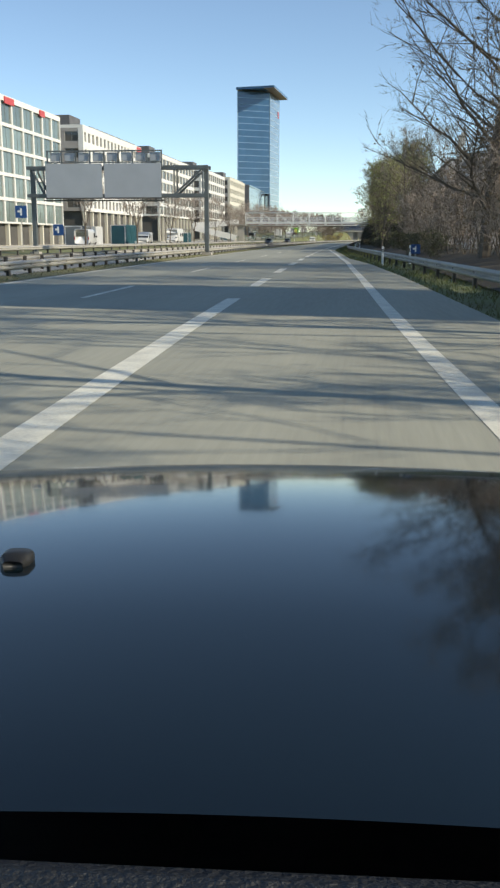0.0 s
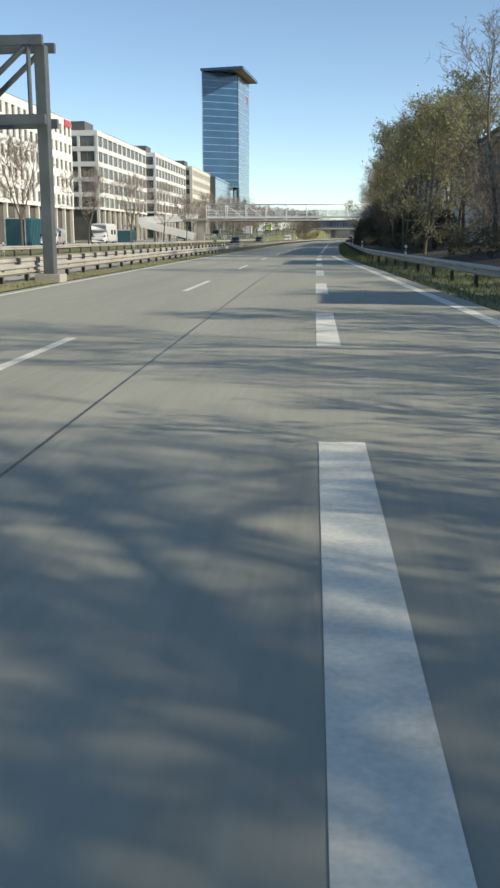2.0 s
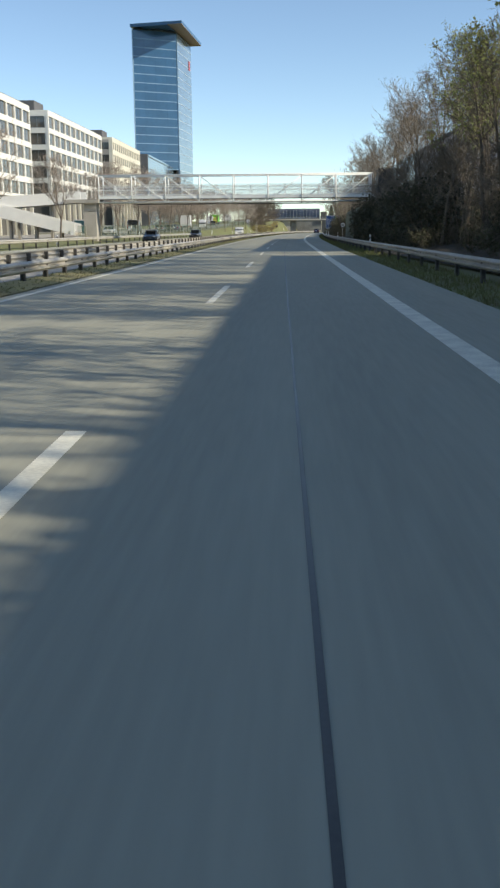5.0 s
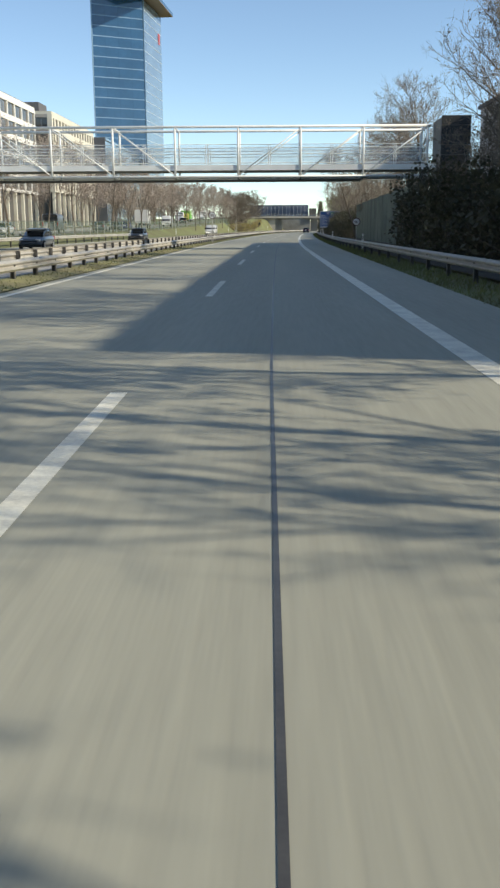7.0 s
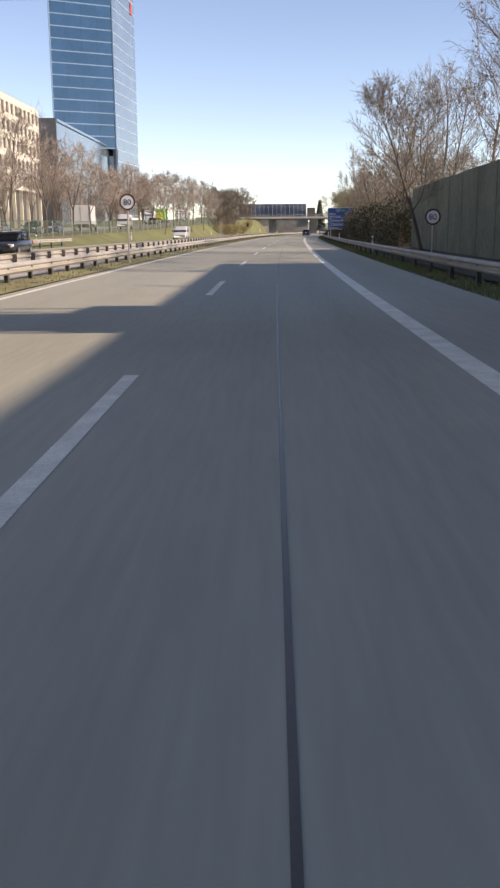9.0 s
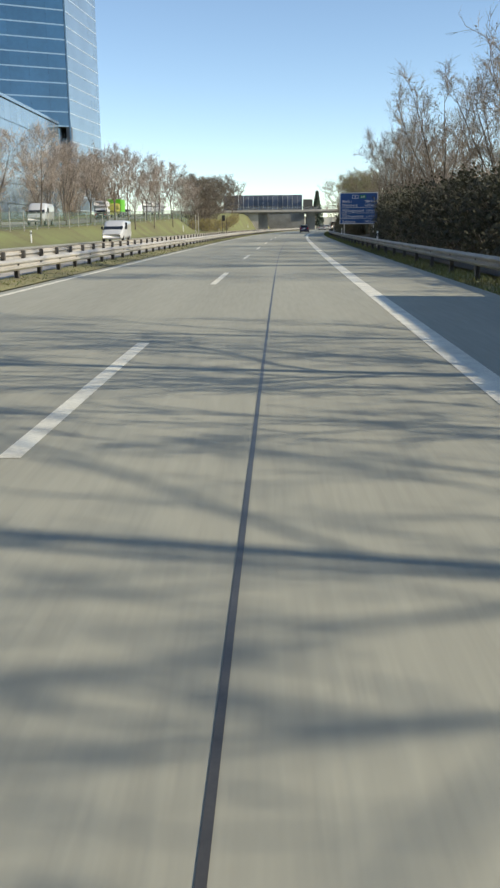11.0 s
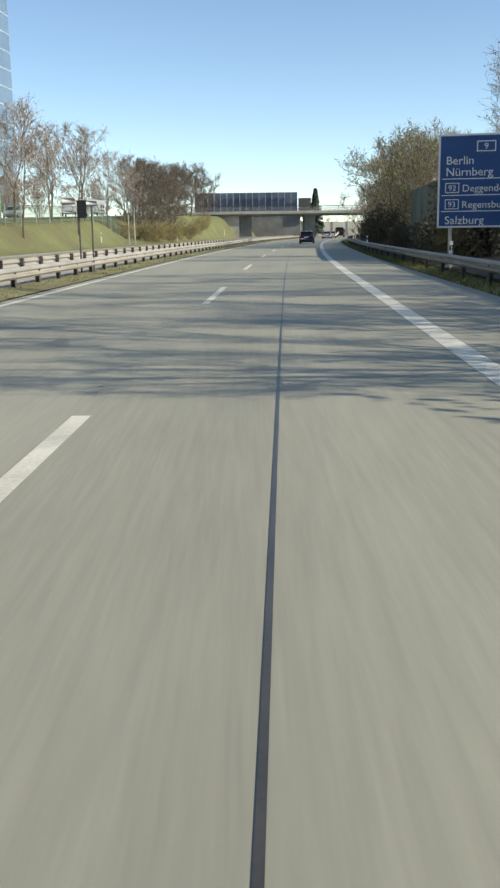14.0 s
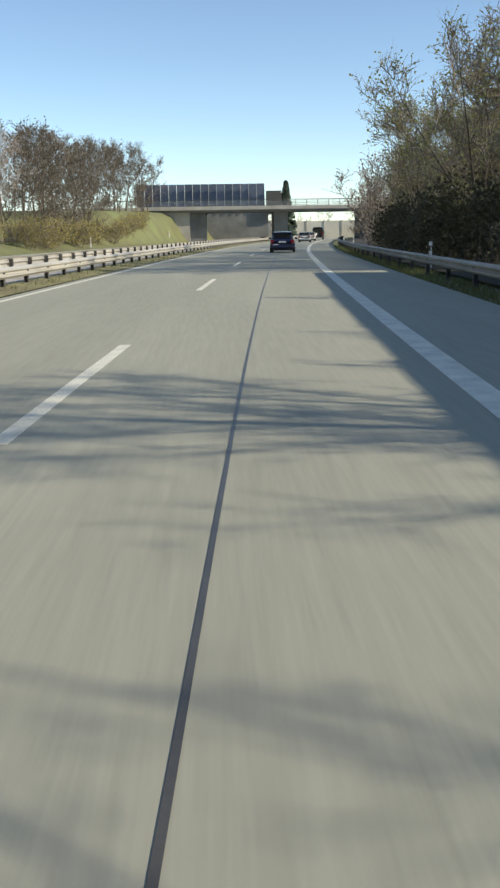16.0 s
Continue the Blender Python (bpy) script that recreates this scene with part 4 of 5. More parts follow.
TREE_TALK = {
    "screen": ("bush", "dense dark evergreen hedge bush behind the guard rail", "roadside bushes"),
    "great": ("tree", "great spreading leafless tree with dark limbs", "trees by the road"),
    "vase": ("tree", "leafless tree with many stems fanning up from a short trunk", "trees by the road"),
    "leaning": ("tree", "leafless tree leaning out before the noise wall", "trees by the road"),
    "bare": ("tree", "tall leafless deciduous tree with fine grey-brown twigs", "trees by the road"),
    "budding": ("tree", "tall tree with fresh yellow-green spring buds", "trees by the road"),
    "street": ("tree", "slim leafless street tree with reddish twigs", "street trees"),
    "thicket": ("bush", "leafless reddish-brown roadside thicket", "roadside bushes"),
    "willow": ("tree", "budding willow with olive hanging shoots", "trees by the road"),
    "evergreen": ("tree", "dense dark evergreen tree beside the guard rail", "trees by the road"),
    "copse": ("tree", "dense leafless grey-brown copse tree", "trees by the road"),
    "clump": ("tree", "dense brown leafless tree of the copse by the bridge", "trees by the road"),
    "dome": ("tree", "round-crowned tree with olive spring buds", "trees by the road"),
    "hedge": ("bush", "low olive-brown budding hedge bush on the bank", "roadside bushes"),
    "shrub": ("bush", "dense dark evergreen roadside shrub", "roadside bushes"),
}
TREE_RNG = random.Random(8)


def plant(kind, x, y, scale=1.0, k=None, z=None, tall=1.0, turn=None):
    meshes = TREE_KINDS[kind]
    wood, crown = meshes[TREE_RNG.randrange(len(meshes)) if k is None else k % len(meshes)]
    cat, label, group = TREE_TALK[kind]
    t = thing(cat, (x, y, ground_z(x, y) if z is None else z), label, cat, group, turn=TREE_RNG.uniform(0, 360) if turn is None else turn)
    t.scale = (scale, scale, scale * tall)
    part("trunk" if cat == "tree" else "stem", wood, None, t)
    part("crown", crown, None, t)
    return t


def row(kind, y0, y1, step, off0, off1, s0=0.8, s1=1.2, tall=1.0):
    y = y0
    while y < y1:
        yy = y + TREE_RNG.uniform(-0.3, 0.3) * step
        plant(kind, line(yy) + TREE_RNG.uniform(off0, off1), yy, TREE_RNG.uniform(s0, s1), tall=tall)
        y += step


# right side, from the start on
row("bare", -212, -150, 7.5, 9.5, 13.0, 0.9, 1.15)
row("copse", -205, -150, 9.0, 15.0, 19.0, 1.0, 1.25)
row("bare", -165, -130, 4.6, 14.0, 20.0, 1.05, 1.3)
plant("great", 13.8, -134.0, 0.9, turn=150)
plant("great", 18.6, -133.0, 0.85, turn=75)
plant("copse", 16.5, -138.0, 1.1, 1)
plant("bare", 18.0, -122.0, 0.8, 1)
row("bare", -124, -104, 7.0, 12.5, 16.0, 0.5, 0.62)
plant("bare", 14.2, -95.0, 0.68, 1)
row("thicket", -146, -70, 3.6, 8.9, 11.0, 0.62, 0.82)
row("thicket", -144, -92, 6.5, 12.5, 16.0, 0.85, 1.1)
row("clump", -90, -62, 4.0, 9.5, 13.0, 0.6, 0.74)
row("copse", -136, -112, 10.0, 17.0, 21.0, 0.55, 0.66)
plant("bare", 12.6, -76, 0.8, 0)
plant("willow", 9.9, -62, 0.82)
plant("willow", 12.6, -58, 0.86)
row("shrub", -58, 12, 6.0, 6.2, 7.6, 0.28, 0.38)
row("budding", -57, -40, 4.4, 6.8, 8.6, 0.62, 0.70)
row("budding", -38, -12, 4.4, 7.5, 9.2, 0.70, 0.80)
row("budding", -11, 12, 4.4, 7.6, 9.4, 0.58, 0.68)
row("budding", -50, -10, 9.0, 11.4, 14.0, 0.72, 0.85)
row("bare", -38, -8, 9.0, 8.0, 9.8, 0.8, 0.88)
row("bare", -4, 12, 6.0, 8.4, 10.0, 0.56, 0.66)
row("clump", -4, 14, 5.0, 7.0, 9.4, 0.5, 0.62)
row("screen", -52, 12, 2.6, 8.8, 9.8, 0.75, 0.95)
row("bare", 13, 52, 4.6, 7.4, 9.6, 0.70, 0.84)
row("copse", 26, 66, 6.5, 11.5, 14.5, 0.66, 0.8)
row("screen", 14, 62, 2.6, 6.4, 8.0, 1.0, 1.3)
row("clump", 14, 64, 5.0, 8.0, 10.0, 0.5, 0.64)
plant("evergreen", 9.9, 62.6, 0.56, 0)
plant("evergreen", 11.6, 62.0, 0.62, 1)
row("shrub", 8, 64, 5.0, 5.6, 6.8, 0.3, 0.42)
row("copse", 70, 112, 8.0, 9.6, 12.5, 0.6, 0.75)
row("bare", 84, 113, 5.5, 8.4, 10.8, 0.74, 0.88)
plant("leaning", 9.1, 112.0, 0.84, turn=0)
row("thicket", 124, 176, 5.0, 8.6, 11.0, 0.5, 0.66)
row("copse", 131, 152, 6.0, 10.5, 13.0, 0.58, 0.7)
plant("bare", 12.2, 146.0, 0.95, 1)
plant("vase", 12.1, 168.5, 0.86, 1)
plant("vase", 14.2, 160.0, 0.8, 1)
plant("bare", 14.6, 141.0, 0.92, 0)
plant("vase", 13.4, 152.0, 0.8, 0)
plant("bare", 13.5, 128.0, 0.75, 0)
plant("bare", 12.8, 136.0, 0.82, 2)
plant("vase", 12.9, 189.0, 0.80, 0)
plant("vase", 15.4, 194.0, 0.84, 1)
plant("vase", 15.0, 201.0, 0.8, 0)
row("screen", 124, 174, 1.7, 6.3, 7.3, 0.85, 1.05)
for i in range(26):
    yy = 175.5 + 1.6 * i
    plant("screen", 10.0 + 0.1285 * (yy - 175.5) + TREE_RNG.uniform(0.0, 0.7), yy, TREE_RNG.uniform(0.9, 1.1))
row("screen", 223.0, 228, 0.75, 4.6, 10.5, 0.8, 1.0)
row("clump", 185, 217, 5.0, 9.0, 11.5, 0.4, 0.52)
row("copse", 186, 206, 4.5, 14.6, 17.5, 0.7, 0.84)
row("screen", 228, 264, 1.8, 6.0, 6.4, 0.38, 0.48)
row("screen", 264, 300, 2.2, 5.6, 7.0, 0.7, 1.0)
row("copse", 266, 284, 4.5, 11.5, 15.0, 0.78, 0.9)
row("thicket", 186, 222, 7.0, 10.5, 14, 0.8, 1.1)
row("copse", 186, 206, 6.0, 10.0, 12.0, 0.42, 0.52)
plant("vase", 15.6, 208.0, 0.8, 1)
row("copse", 228, 250, 7.0, 10.5, 13.0, 0.5, 0.6)
plant("bare", 15.4, 227.0, 0.66, 0)
plant("bare", 16.2, 234.0, 0.7, 2)
row("shrub", 262, 300, 5.0, 5.2, 7.4, 0.45, 0.6)
row("thicket", 266, 300, 8.0, 9.5, 13, 0.8, 1.1)
row("copse", 252, 268, 7.0, 11.5, 14, 0.5, 0.6)
row("dome", 263, 302, 4.6, 7.0, 9.6, 0.82, 1.0)
row("dome", 302, 345, 8.0, 8, 13, 0.75, 0.95)
row("thicket", 300, 370, 8.0, 5.5, 10, 0.8, 1.1)
# left side: street trees, then the clump before the bridge
y = -70.0
while y < 318:
    plant("street", line(y) - 27.2 + TREE_RNG.uniform(-0.4, 0.4), y, TREE_RNG.uniform(0.88, 1.08))
    y += 25.0 if y < 70 else 12.5
for yy in (228, 247, 263, 282):
    plant("street", line(yy) - 24.9, yy, TREE_RNG.uniform(0.74, 0.82), 0)
row("street", 120, 318, 26.0, -38.5, -36, 0.8, 1.1)
row("street", 190, 318, 8.0, -44, -36, 0.9, 1.15)
row("clump", 323, 352, 4.2, -29.5, -26, 1.05, 1.2)
row("clump", 352, 396, 5.5, -31, -27, 0.84, 1.0)
row("clump", 352, 400, 6.0, -37, -32, 1.0, 1.15)
for yy in range(304, 352, 6):
    plant("hedge", line(yy) - 25.4 + TREE_RNG.uniform(-0.6, 0.6), yy, 0.62)
row("hedge", 316, 376, 3.2, -25.4, -24.0, 0.6, 0.85)
for i in range(14):
    plant("street", -112 + i * 5.0 + TREE_RNG.uniform(-2, 2), 400 + TREE_RNG.uniform(0, 40), TREE_RNG.uniform(0.75, 1.0))
row("thicket", 280, 400, 7.0, -60, -48, 0.9, 1.25)
row("thicket", 440, 480, 13.0, -40, 10, 0.8, 1.2)
for i in range(11):
    plant("copse", -30 + i * 9 + TREE_RNG.uniform(-2, 2), 505 + TREE_RNG.uniform(0, 60), TREE_RNG.uniform(0.6, 0.85), z=0)


# ---- signs ----
def text_mesh(words, size, mat, align='LEFT'):
    cu = bpy.data.curves.new("lettering", 'FONT')
    cu.body = words
    cu.size = size
    cu.align_x = align
    cu.extrude = 0.004
    cu.resolution_u = 3
    ob = bpy.data.objects.new("lettering", cu)
    scene.collection.objects.link(ob)
    dg = bpy.context.evaluated_depsgraph_get()
    me = bpy.data.meshes.new_from_object(ob.evaluated_get(dg))
    bpy.data.objects.remove(ob)
    me.materials.clear()
    me.materials.append(mat)
    return me


UP = Matrix.Rotation(radians(90), 4, 'X')


def speed_sign(x, y, z_c, r, label, turn=0):
    s = thing("speed_sign", (x, y, 0), label, "road sign", "speed limit signs", turn=turn)
    bm = bmesh.new()
    tube(bm, (0, 0.04, -0.2), (0, 0.04, z_c + r * 0.8), 0.038)
    part("pole", bm, GALV, s)

    def disc(r0, y0, y1):
        b = bmesh.new()
        tube(b, (0, y0, z_c), (0, y1, z_c), r0, n=40)
        return b
    part("plate", disc(r, -0.02, 0.0), SIGN_WHITE, s)
    ring = bmesh.new()
    outer = [ring.verts.new((r * math.cos(a), -0.025, z_c + r * math.sin(a))) for a in np.linspace(0, 2 * math.pi, 41)[:-1]]
    inner = [ring.verts.new((r * 0.8 * math.cos(a), -0.025, z_c + r * 0.8 * math.sin(a))) for a in np.linspace(0, 2 * math.pi, 41)[:-1]]
    for i in range(40):
        ring.faces.new((outer[i], outer[(i + 1) % 40], inner[(i + 1) % 40], inner[i]))
    part("rim", ring, SIGN_RED, s, "red ring")
    part("number", text_mesh("80", r * 1.05, BLACK, 'CENTER'), None, s, "black numerals 80", m=Matrix.Translation((0, -0.03, z_c - r * 0.37)) @ UP)
    return s


row("shrub", -126, -68, 3.6, 7.6, 8.6, 0.3, 0.42)
speed_sign(8.45, 104.6, 2.0, 0.41, "round speed limit sign 80 on a pole before the noise wall")
speed_sign(-6.2, 95.5, 2.62, 0.345, "round speed limit sign 80 on a pole in the median")


def direction_sign():
    s = thing("direction_sign", (0, 0, 0), "large blue motorway distance sign with white lettering", "road sign")
    x0, x1, z0, z1, y = 9.72, 14.02, 1.46, 4.99, 219.3
    board = part("board", boxes((x0, x1, y, y + 0.06, z0, z1), bevel=0.01), SIGN_BLUE, s)
    e = 0.07
    part("border", boxes((x0, x1, y - 0.008, y - 0.001, z0, z0 + e), (x0, x1, y - 0.008, y - 0.001, z1 - e, z1),
                         (x0, x0 + e, y - 0.008, y - 0.001, z0, z1), (x1 - e, x1, y - 0.008, y - 0.001, z0, z1)), SIGN_WHITE, board)
    for x in (x0 + 0.5, x1 - 0.5):
        bm = bmesh.new()
        tube(bm, (x, y + 0.14, -0.3), (x, y + 0.14, z1 - 0.1), 0.07)
        part("pole", bm, GALV, s)
    for z in (3.30, 2.68, 2.07):
        part("divider", boxes((x0 + 0.15, x1 - 0.3, y - 0.008, y - 0.001, z, z + 0.035)), SIGN_WHITE, board)
    part("shield", boxes((11.12, 11.82, y - 0.008, y - 0.001, 4.32, 4.72), bevel=0.0), SIGN_WHITE, board)
    part("shield_field", boxes((11.16, 11.78, y - 0.014, y - 0.009, 4.36, 4.68)), SIGN_BLUE, board)
    part("shield", boxes((11.98, 12.68, y - 0.008, y - 0.001, 4.32, 4.72)), SIGN_GREEN, board, "green route plate")
    part("lettering", text_mesh("9", 0.34, SIGN_WHITE, 'CENTER'), None, board, m=Matrix.Translation((11.47, y - 0.018, 4.40)) @ UP)
    part("lettering", text_mesh("E45", 0.28, SIGN_WHITE, 'CENTER'), None, board, m=Matrix.Translation((12.33, y - 0.012, 4.42)) @ UP)
    rows = (("Berlin", "580 km", 3.86, 0), ("N\u00fcrnberg", "160 km", 3.43, 0), ("Deggendorf", "139 km", 2.83, 92), ("Regensburg", "117 km", 2.21, 93), ("Salzburg", "140 km", 1.60, 0))
    for word, dist, z, shield in rows:
        xs = x0 + 0.28 + (0.62 if shield else 0)
        part("lettering", text_mesh(word, 0.38 if shield else 0.44, SIGN_WHITE), None, board, m=Matrix.Translation((xs, y - 0.012, z)) @ UP)
        part("lettering", text_mesh(dist, 0.34 if shield else 0.40, SIGN_WHITE, 'RIGHT'), None, board, m=Matrix.Translation((x1 - 0.3, y - 0.012, z)) @ UP)
        if shield:
            part("shield", boxes((x0 + 0.28, x0 + 0.8, y - 0.008, y - 0.001, z - 0.04, z + 0.34)), SIGN_WHITE, board)
            part("shield_field", boxes((x0 + 0.31, x0 + 0.77, y - 0.014, y - 0.009, z - 0.01, z + 0.31)), SIGN_BLUE, board)
            part("lettering", text_mesh(str(shield), 0.3, SIGN_WHITE, 'CENTER'), None, board, m=Matrix.Translation((x0 + 0.54, y - 0.018, z + 0.04)) @ UP)
    # turned towards the road, edge-on to the sun
    mid = Vector(((x0 + x1) / 2, y, 0))
    s.matrix_world = Matrix.Translation(mid) @ Matrix.Rotation(radians(-14), 4, 'Z') @ Matrix.Diagonal((1.03, 1.0, 1.0, 1.0)) @ Matrix.Translation(-mid)
    return s


direction_sign()


def delineator(x, y, face=1):
    d = thing("delineator_post", (x, y, ground_z(x, y)), "white plastic roadside marker post with a black band", "marker post", "marker posts")
    def tri(z0, z1, s=1.0):
        return prism(bmesh.new(), [(-0.06 * s, 0.05 * s), (-0.045 * s, -0.05 * s), (0.045 * s, -0.05 * s), (0.06 * s, 0.05 * s)], z0, z1)
    part("body", tri(-0.1, 0.72), SIGN_WHITE, d)
    part("band", tri(0.72, 0.90, 1.02), BLACK, d, "black band")
    part("top", tri(0.90, 1.05), SIGN_WHITE, d)
    part("reflector", boxes((-0.02, 0.02, -0.065, -0.058, 0.75, 0.87)), SIGN_WHITE, d)
    return d


for k in range(-6, 8):
    yy = 68.4 + 49.5 * k
    delineator(line(yy) + right_rail(yy) + 0.75, yy)
for k in range(-3, 7):
    yy = 90 + 49.5 * k
    delineator(line(yy) - 24.0, yy)


# ---- vehicles ----
def loft(stations, n=20, power=3.2, smooth_mat=None):
    """Rings (y, half width, z0, z1) of a rounded box, skinned along y."""
    bm = bmesh.new()
    rings = []
    for y, w, z0, z1 in stations:
        zc, hz = (z0 + z1) / 2, (z1 - z0) / 2
        ring = []
        for i in range(n):
            t = 2 * math.pi * (i + 0.5) / n
            c, s = math.cos(t), math.sin(t)
            ring.append(bm.verts.new((w * math.copysign(abs(c) ** (2 / power), c), y, zc + hz * math.copysign(abs(s) ** (2 / power), s))))
        rings.append(ring)
    for a, b in zip(rings, rings[1:]):
        for i in range(n):
            bm.faces.new((a[i], a[(i + 1) % n], b[(i + 1) % n], b[i]))
    bm.faces.new(rings[0])
    bm.faces.new(rings[-1][::-1])
    return bm


def wheel_set(parent, ys, half, r, width=0.2):
    tyre = bmesh.new()
    tube(tyre, (-width / 2, 0, 0), (width / 2, 0, 0), r, n=20)
    bmesh.ops.bevel(tyre, geom=[e for e in tyre.edges if abs(e.verts[0].co.x - e.verts[1].co.x) < 1e-5], offset=0.03, segments=2, affect='EDGES')
    tyre = mesh_of(tyre, RUBBER)
    rim = bmesh.new()
    tube(rim, (-width / 2 - 0.012, 0, 0), (width / 2 + 0.012, 0, 0), r * 0.62, n=16)
    rim = mesh_of(rim, RIM)
    for y in ys:
        for s in (-1, 1):
            w = part("wheel", tyre, None, parent, m=pose(s * half, y, r))
            part("rim", rim, None, w)


def car(label, x, y, turn, coat, length=4.3, width=1.78, height=1.47, estate=False, group="", z=None):
    c = thing("car", (x, y, ground_z(x, y) + 0.07 if z is None else z), label, "car", group, turn=turn)
    a, b, w = -length / 2, length / 2, width / 2
    part("body", loft([(a, w * 0.80, 0.42, 0.80), (a + 0.06, w * 0.90, 0.33, 0.93), (a + 0.35, w * 0.985, 0.24, 0.98), (a + 1.0, w, 0.22, 0.98), (0.0, w, 0.22, 0.96),
                       (b - 1.5, w, 0.22, 0.94), (b - 0.9, w * 0.97, 0.22, 0.88), (b - 0.3, w * 0.90, 0.26, 0.78), (b - 0.05, w * 0.78, 0.34, 0.68), (b, w * 0.66, 0.40, 0.60)], power=4.2), coat, c, smooth=True)
    back = a + (0.14 if estate else 0.22)
    t = height
    part("cabin_glass", loft([(back, w * 0.80, 0.86, 0.98), (back + (0.16 if estate else 0.40), w * 0.80, 0.86, t - 0.06), (back + 1.0, w * 0.80, 0.86, t - 0.035), (0.1, w * 0.81, 0.86, t - 0.03),
                          (b - 1.95, w * 0.80, 0.86, t - 0.12), (b - 1.15, w * 0.82, 0.84, 0.93)], power=5), CAR_GLASS, c, "dark windows", smooth=True)
    part("roof", loft([(back + (0.14 if estate else 0.34), w * 0.74, t - 0.11, t - 0.03), (back + 0.8, w * 0.76, t - 0.09, t), (0.1, w * 0.77, t - 0.09, t), (b - 1.75, w * 0.72, t - 0.16, t - 0.06)], power=4), coat, c, smooth=True)
    for s in (-1, 1):
        for yy0, yy1, zz0, zz1 in ((back + 0.45, back + 0.55, 0.9, t - 0.08), (-0.12, -0.02, 0.9, t - 0.06)):
            part("pillar", boxes((s * w * 0.80 - 0.03, s * w * 0.80 + 0.03, yy0, yy1, zz0, zz1)), coat, c)
        part("tail_light", boxes((s * w * 0.80 - 0.13, s * w * 0.80 + 0.11, a - 0.015, a + 0.16, 0.66, 0.90), bevel=0.03), TAIL_RED, c, "red tail lamp")
        part("headlight", boxes((s * w * 0.66 - 0.17, s * w * 0.66 + 0.15, b - 0.28, b - 0.06, 0.56, 0.72), bevel=0.03), SIGN_WHITE, c, "clear headlamp")
        part("mirror", boxes((s * (w + 0.07) - 0.1, s * (w + 0.07) + 0.1, b - 1.55, b - 1.43, 0.92, 1.06), bevel=0.03), coat, c)
    part("rear_bumper", boxes((-w * 0.86, w * 0.86, a - 0.05, a + 0.2, 0.34, 0.54), bevel=0.05), coat, c)
    part("number_plate", boxes((-0.26, 0.26, a - 0.035, a - 0.005, 0.70, 0.81)), SIGN_WHITE, c, "white number plate without lettering")
    part("underside", boxes((-w * 0.85, w * 0.85, a + 0.25, b - 0.3, 0.15, 0.3)), BLACK, c)
    wheel_set(c, (a + 0.78, b - 0.85), w - 0.1, 0.32)
    return c


def van(label, x, y, turn, coat, length=5.6, width=2.0, height=2.35, group="", z=None):
    v = thing("van", (x, y, ground_z(x, y) + 0.07 if z is None else z), label, "van", group, turn=turn)
    a, b, w = -length / 2, length / 2, width / 2
    part("body", loft([(a, w * 0.93, 0.4, height - 0.05), (a + 0.1, w, 0.35, height), (b - 2.0, w, 0.35, height), (b - 1.5, w * 0.97, 0.35, height - 0.2), (b - 0.75, w * 0.95, 0.35, 1.25),
                       (b - 0.15, w * 0.9, 0.38, 1.0), (b, w * 0.8, 0.45, 0.8)], power=6), coat, v, smooth=True)
    part("windscreen", loft([(b - 1.62, w * 0.86, 1.3, height - 0.22), (b - 0.72, w * 0.88, 1.22, 1.3)], power=6), CAR_GLASS, v, "dark windscreen")
    for s in (-1, 1):
        part("side_window", boxes((s * w - 0.01, s * w + 0.012, b - 2.6, b - 1.75, 1.25, 1.85), bevel=0.005), CAR_GLASS, v)
        part("headlight", boxes((s * w * 0.7 - 0.14, s * w * 0.7 + 0.14, b - 0.2, b - 0.03, 0.72, 0.92), bevel=0.03), SIGN_WHITE, v)
        part("tail_light", boxes((s * w * 0.9 - 0.06, s * w * 0.9 + 0.06, a - 0.02, a + 0.05, 0.9, 1.4), bevel=0.01), TAIL_RED, v)
        part("mirror", boxes((s * (w + 0.1) - 0.09, s * (w + 0.1) + 0.09, b - 1.35, b - 1.25, 1.25, 1.5), bevel=0.03), BLACK, v)
    part("rear_window", boxes((-w * 0.7, w * 0.7, a - 0.012, a + 0.03, 1.35, 1.95)), CAR_GLASS, v)
    wheel_set(v, (a + 1.0, b - 0.95), w - 0.12, 0.35)
    return v


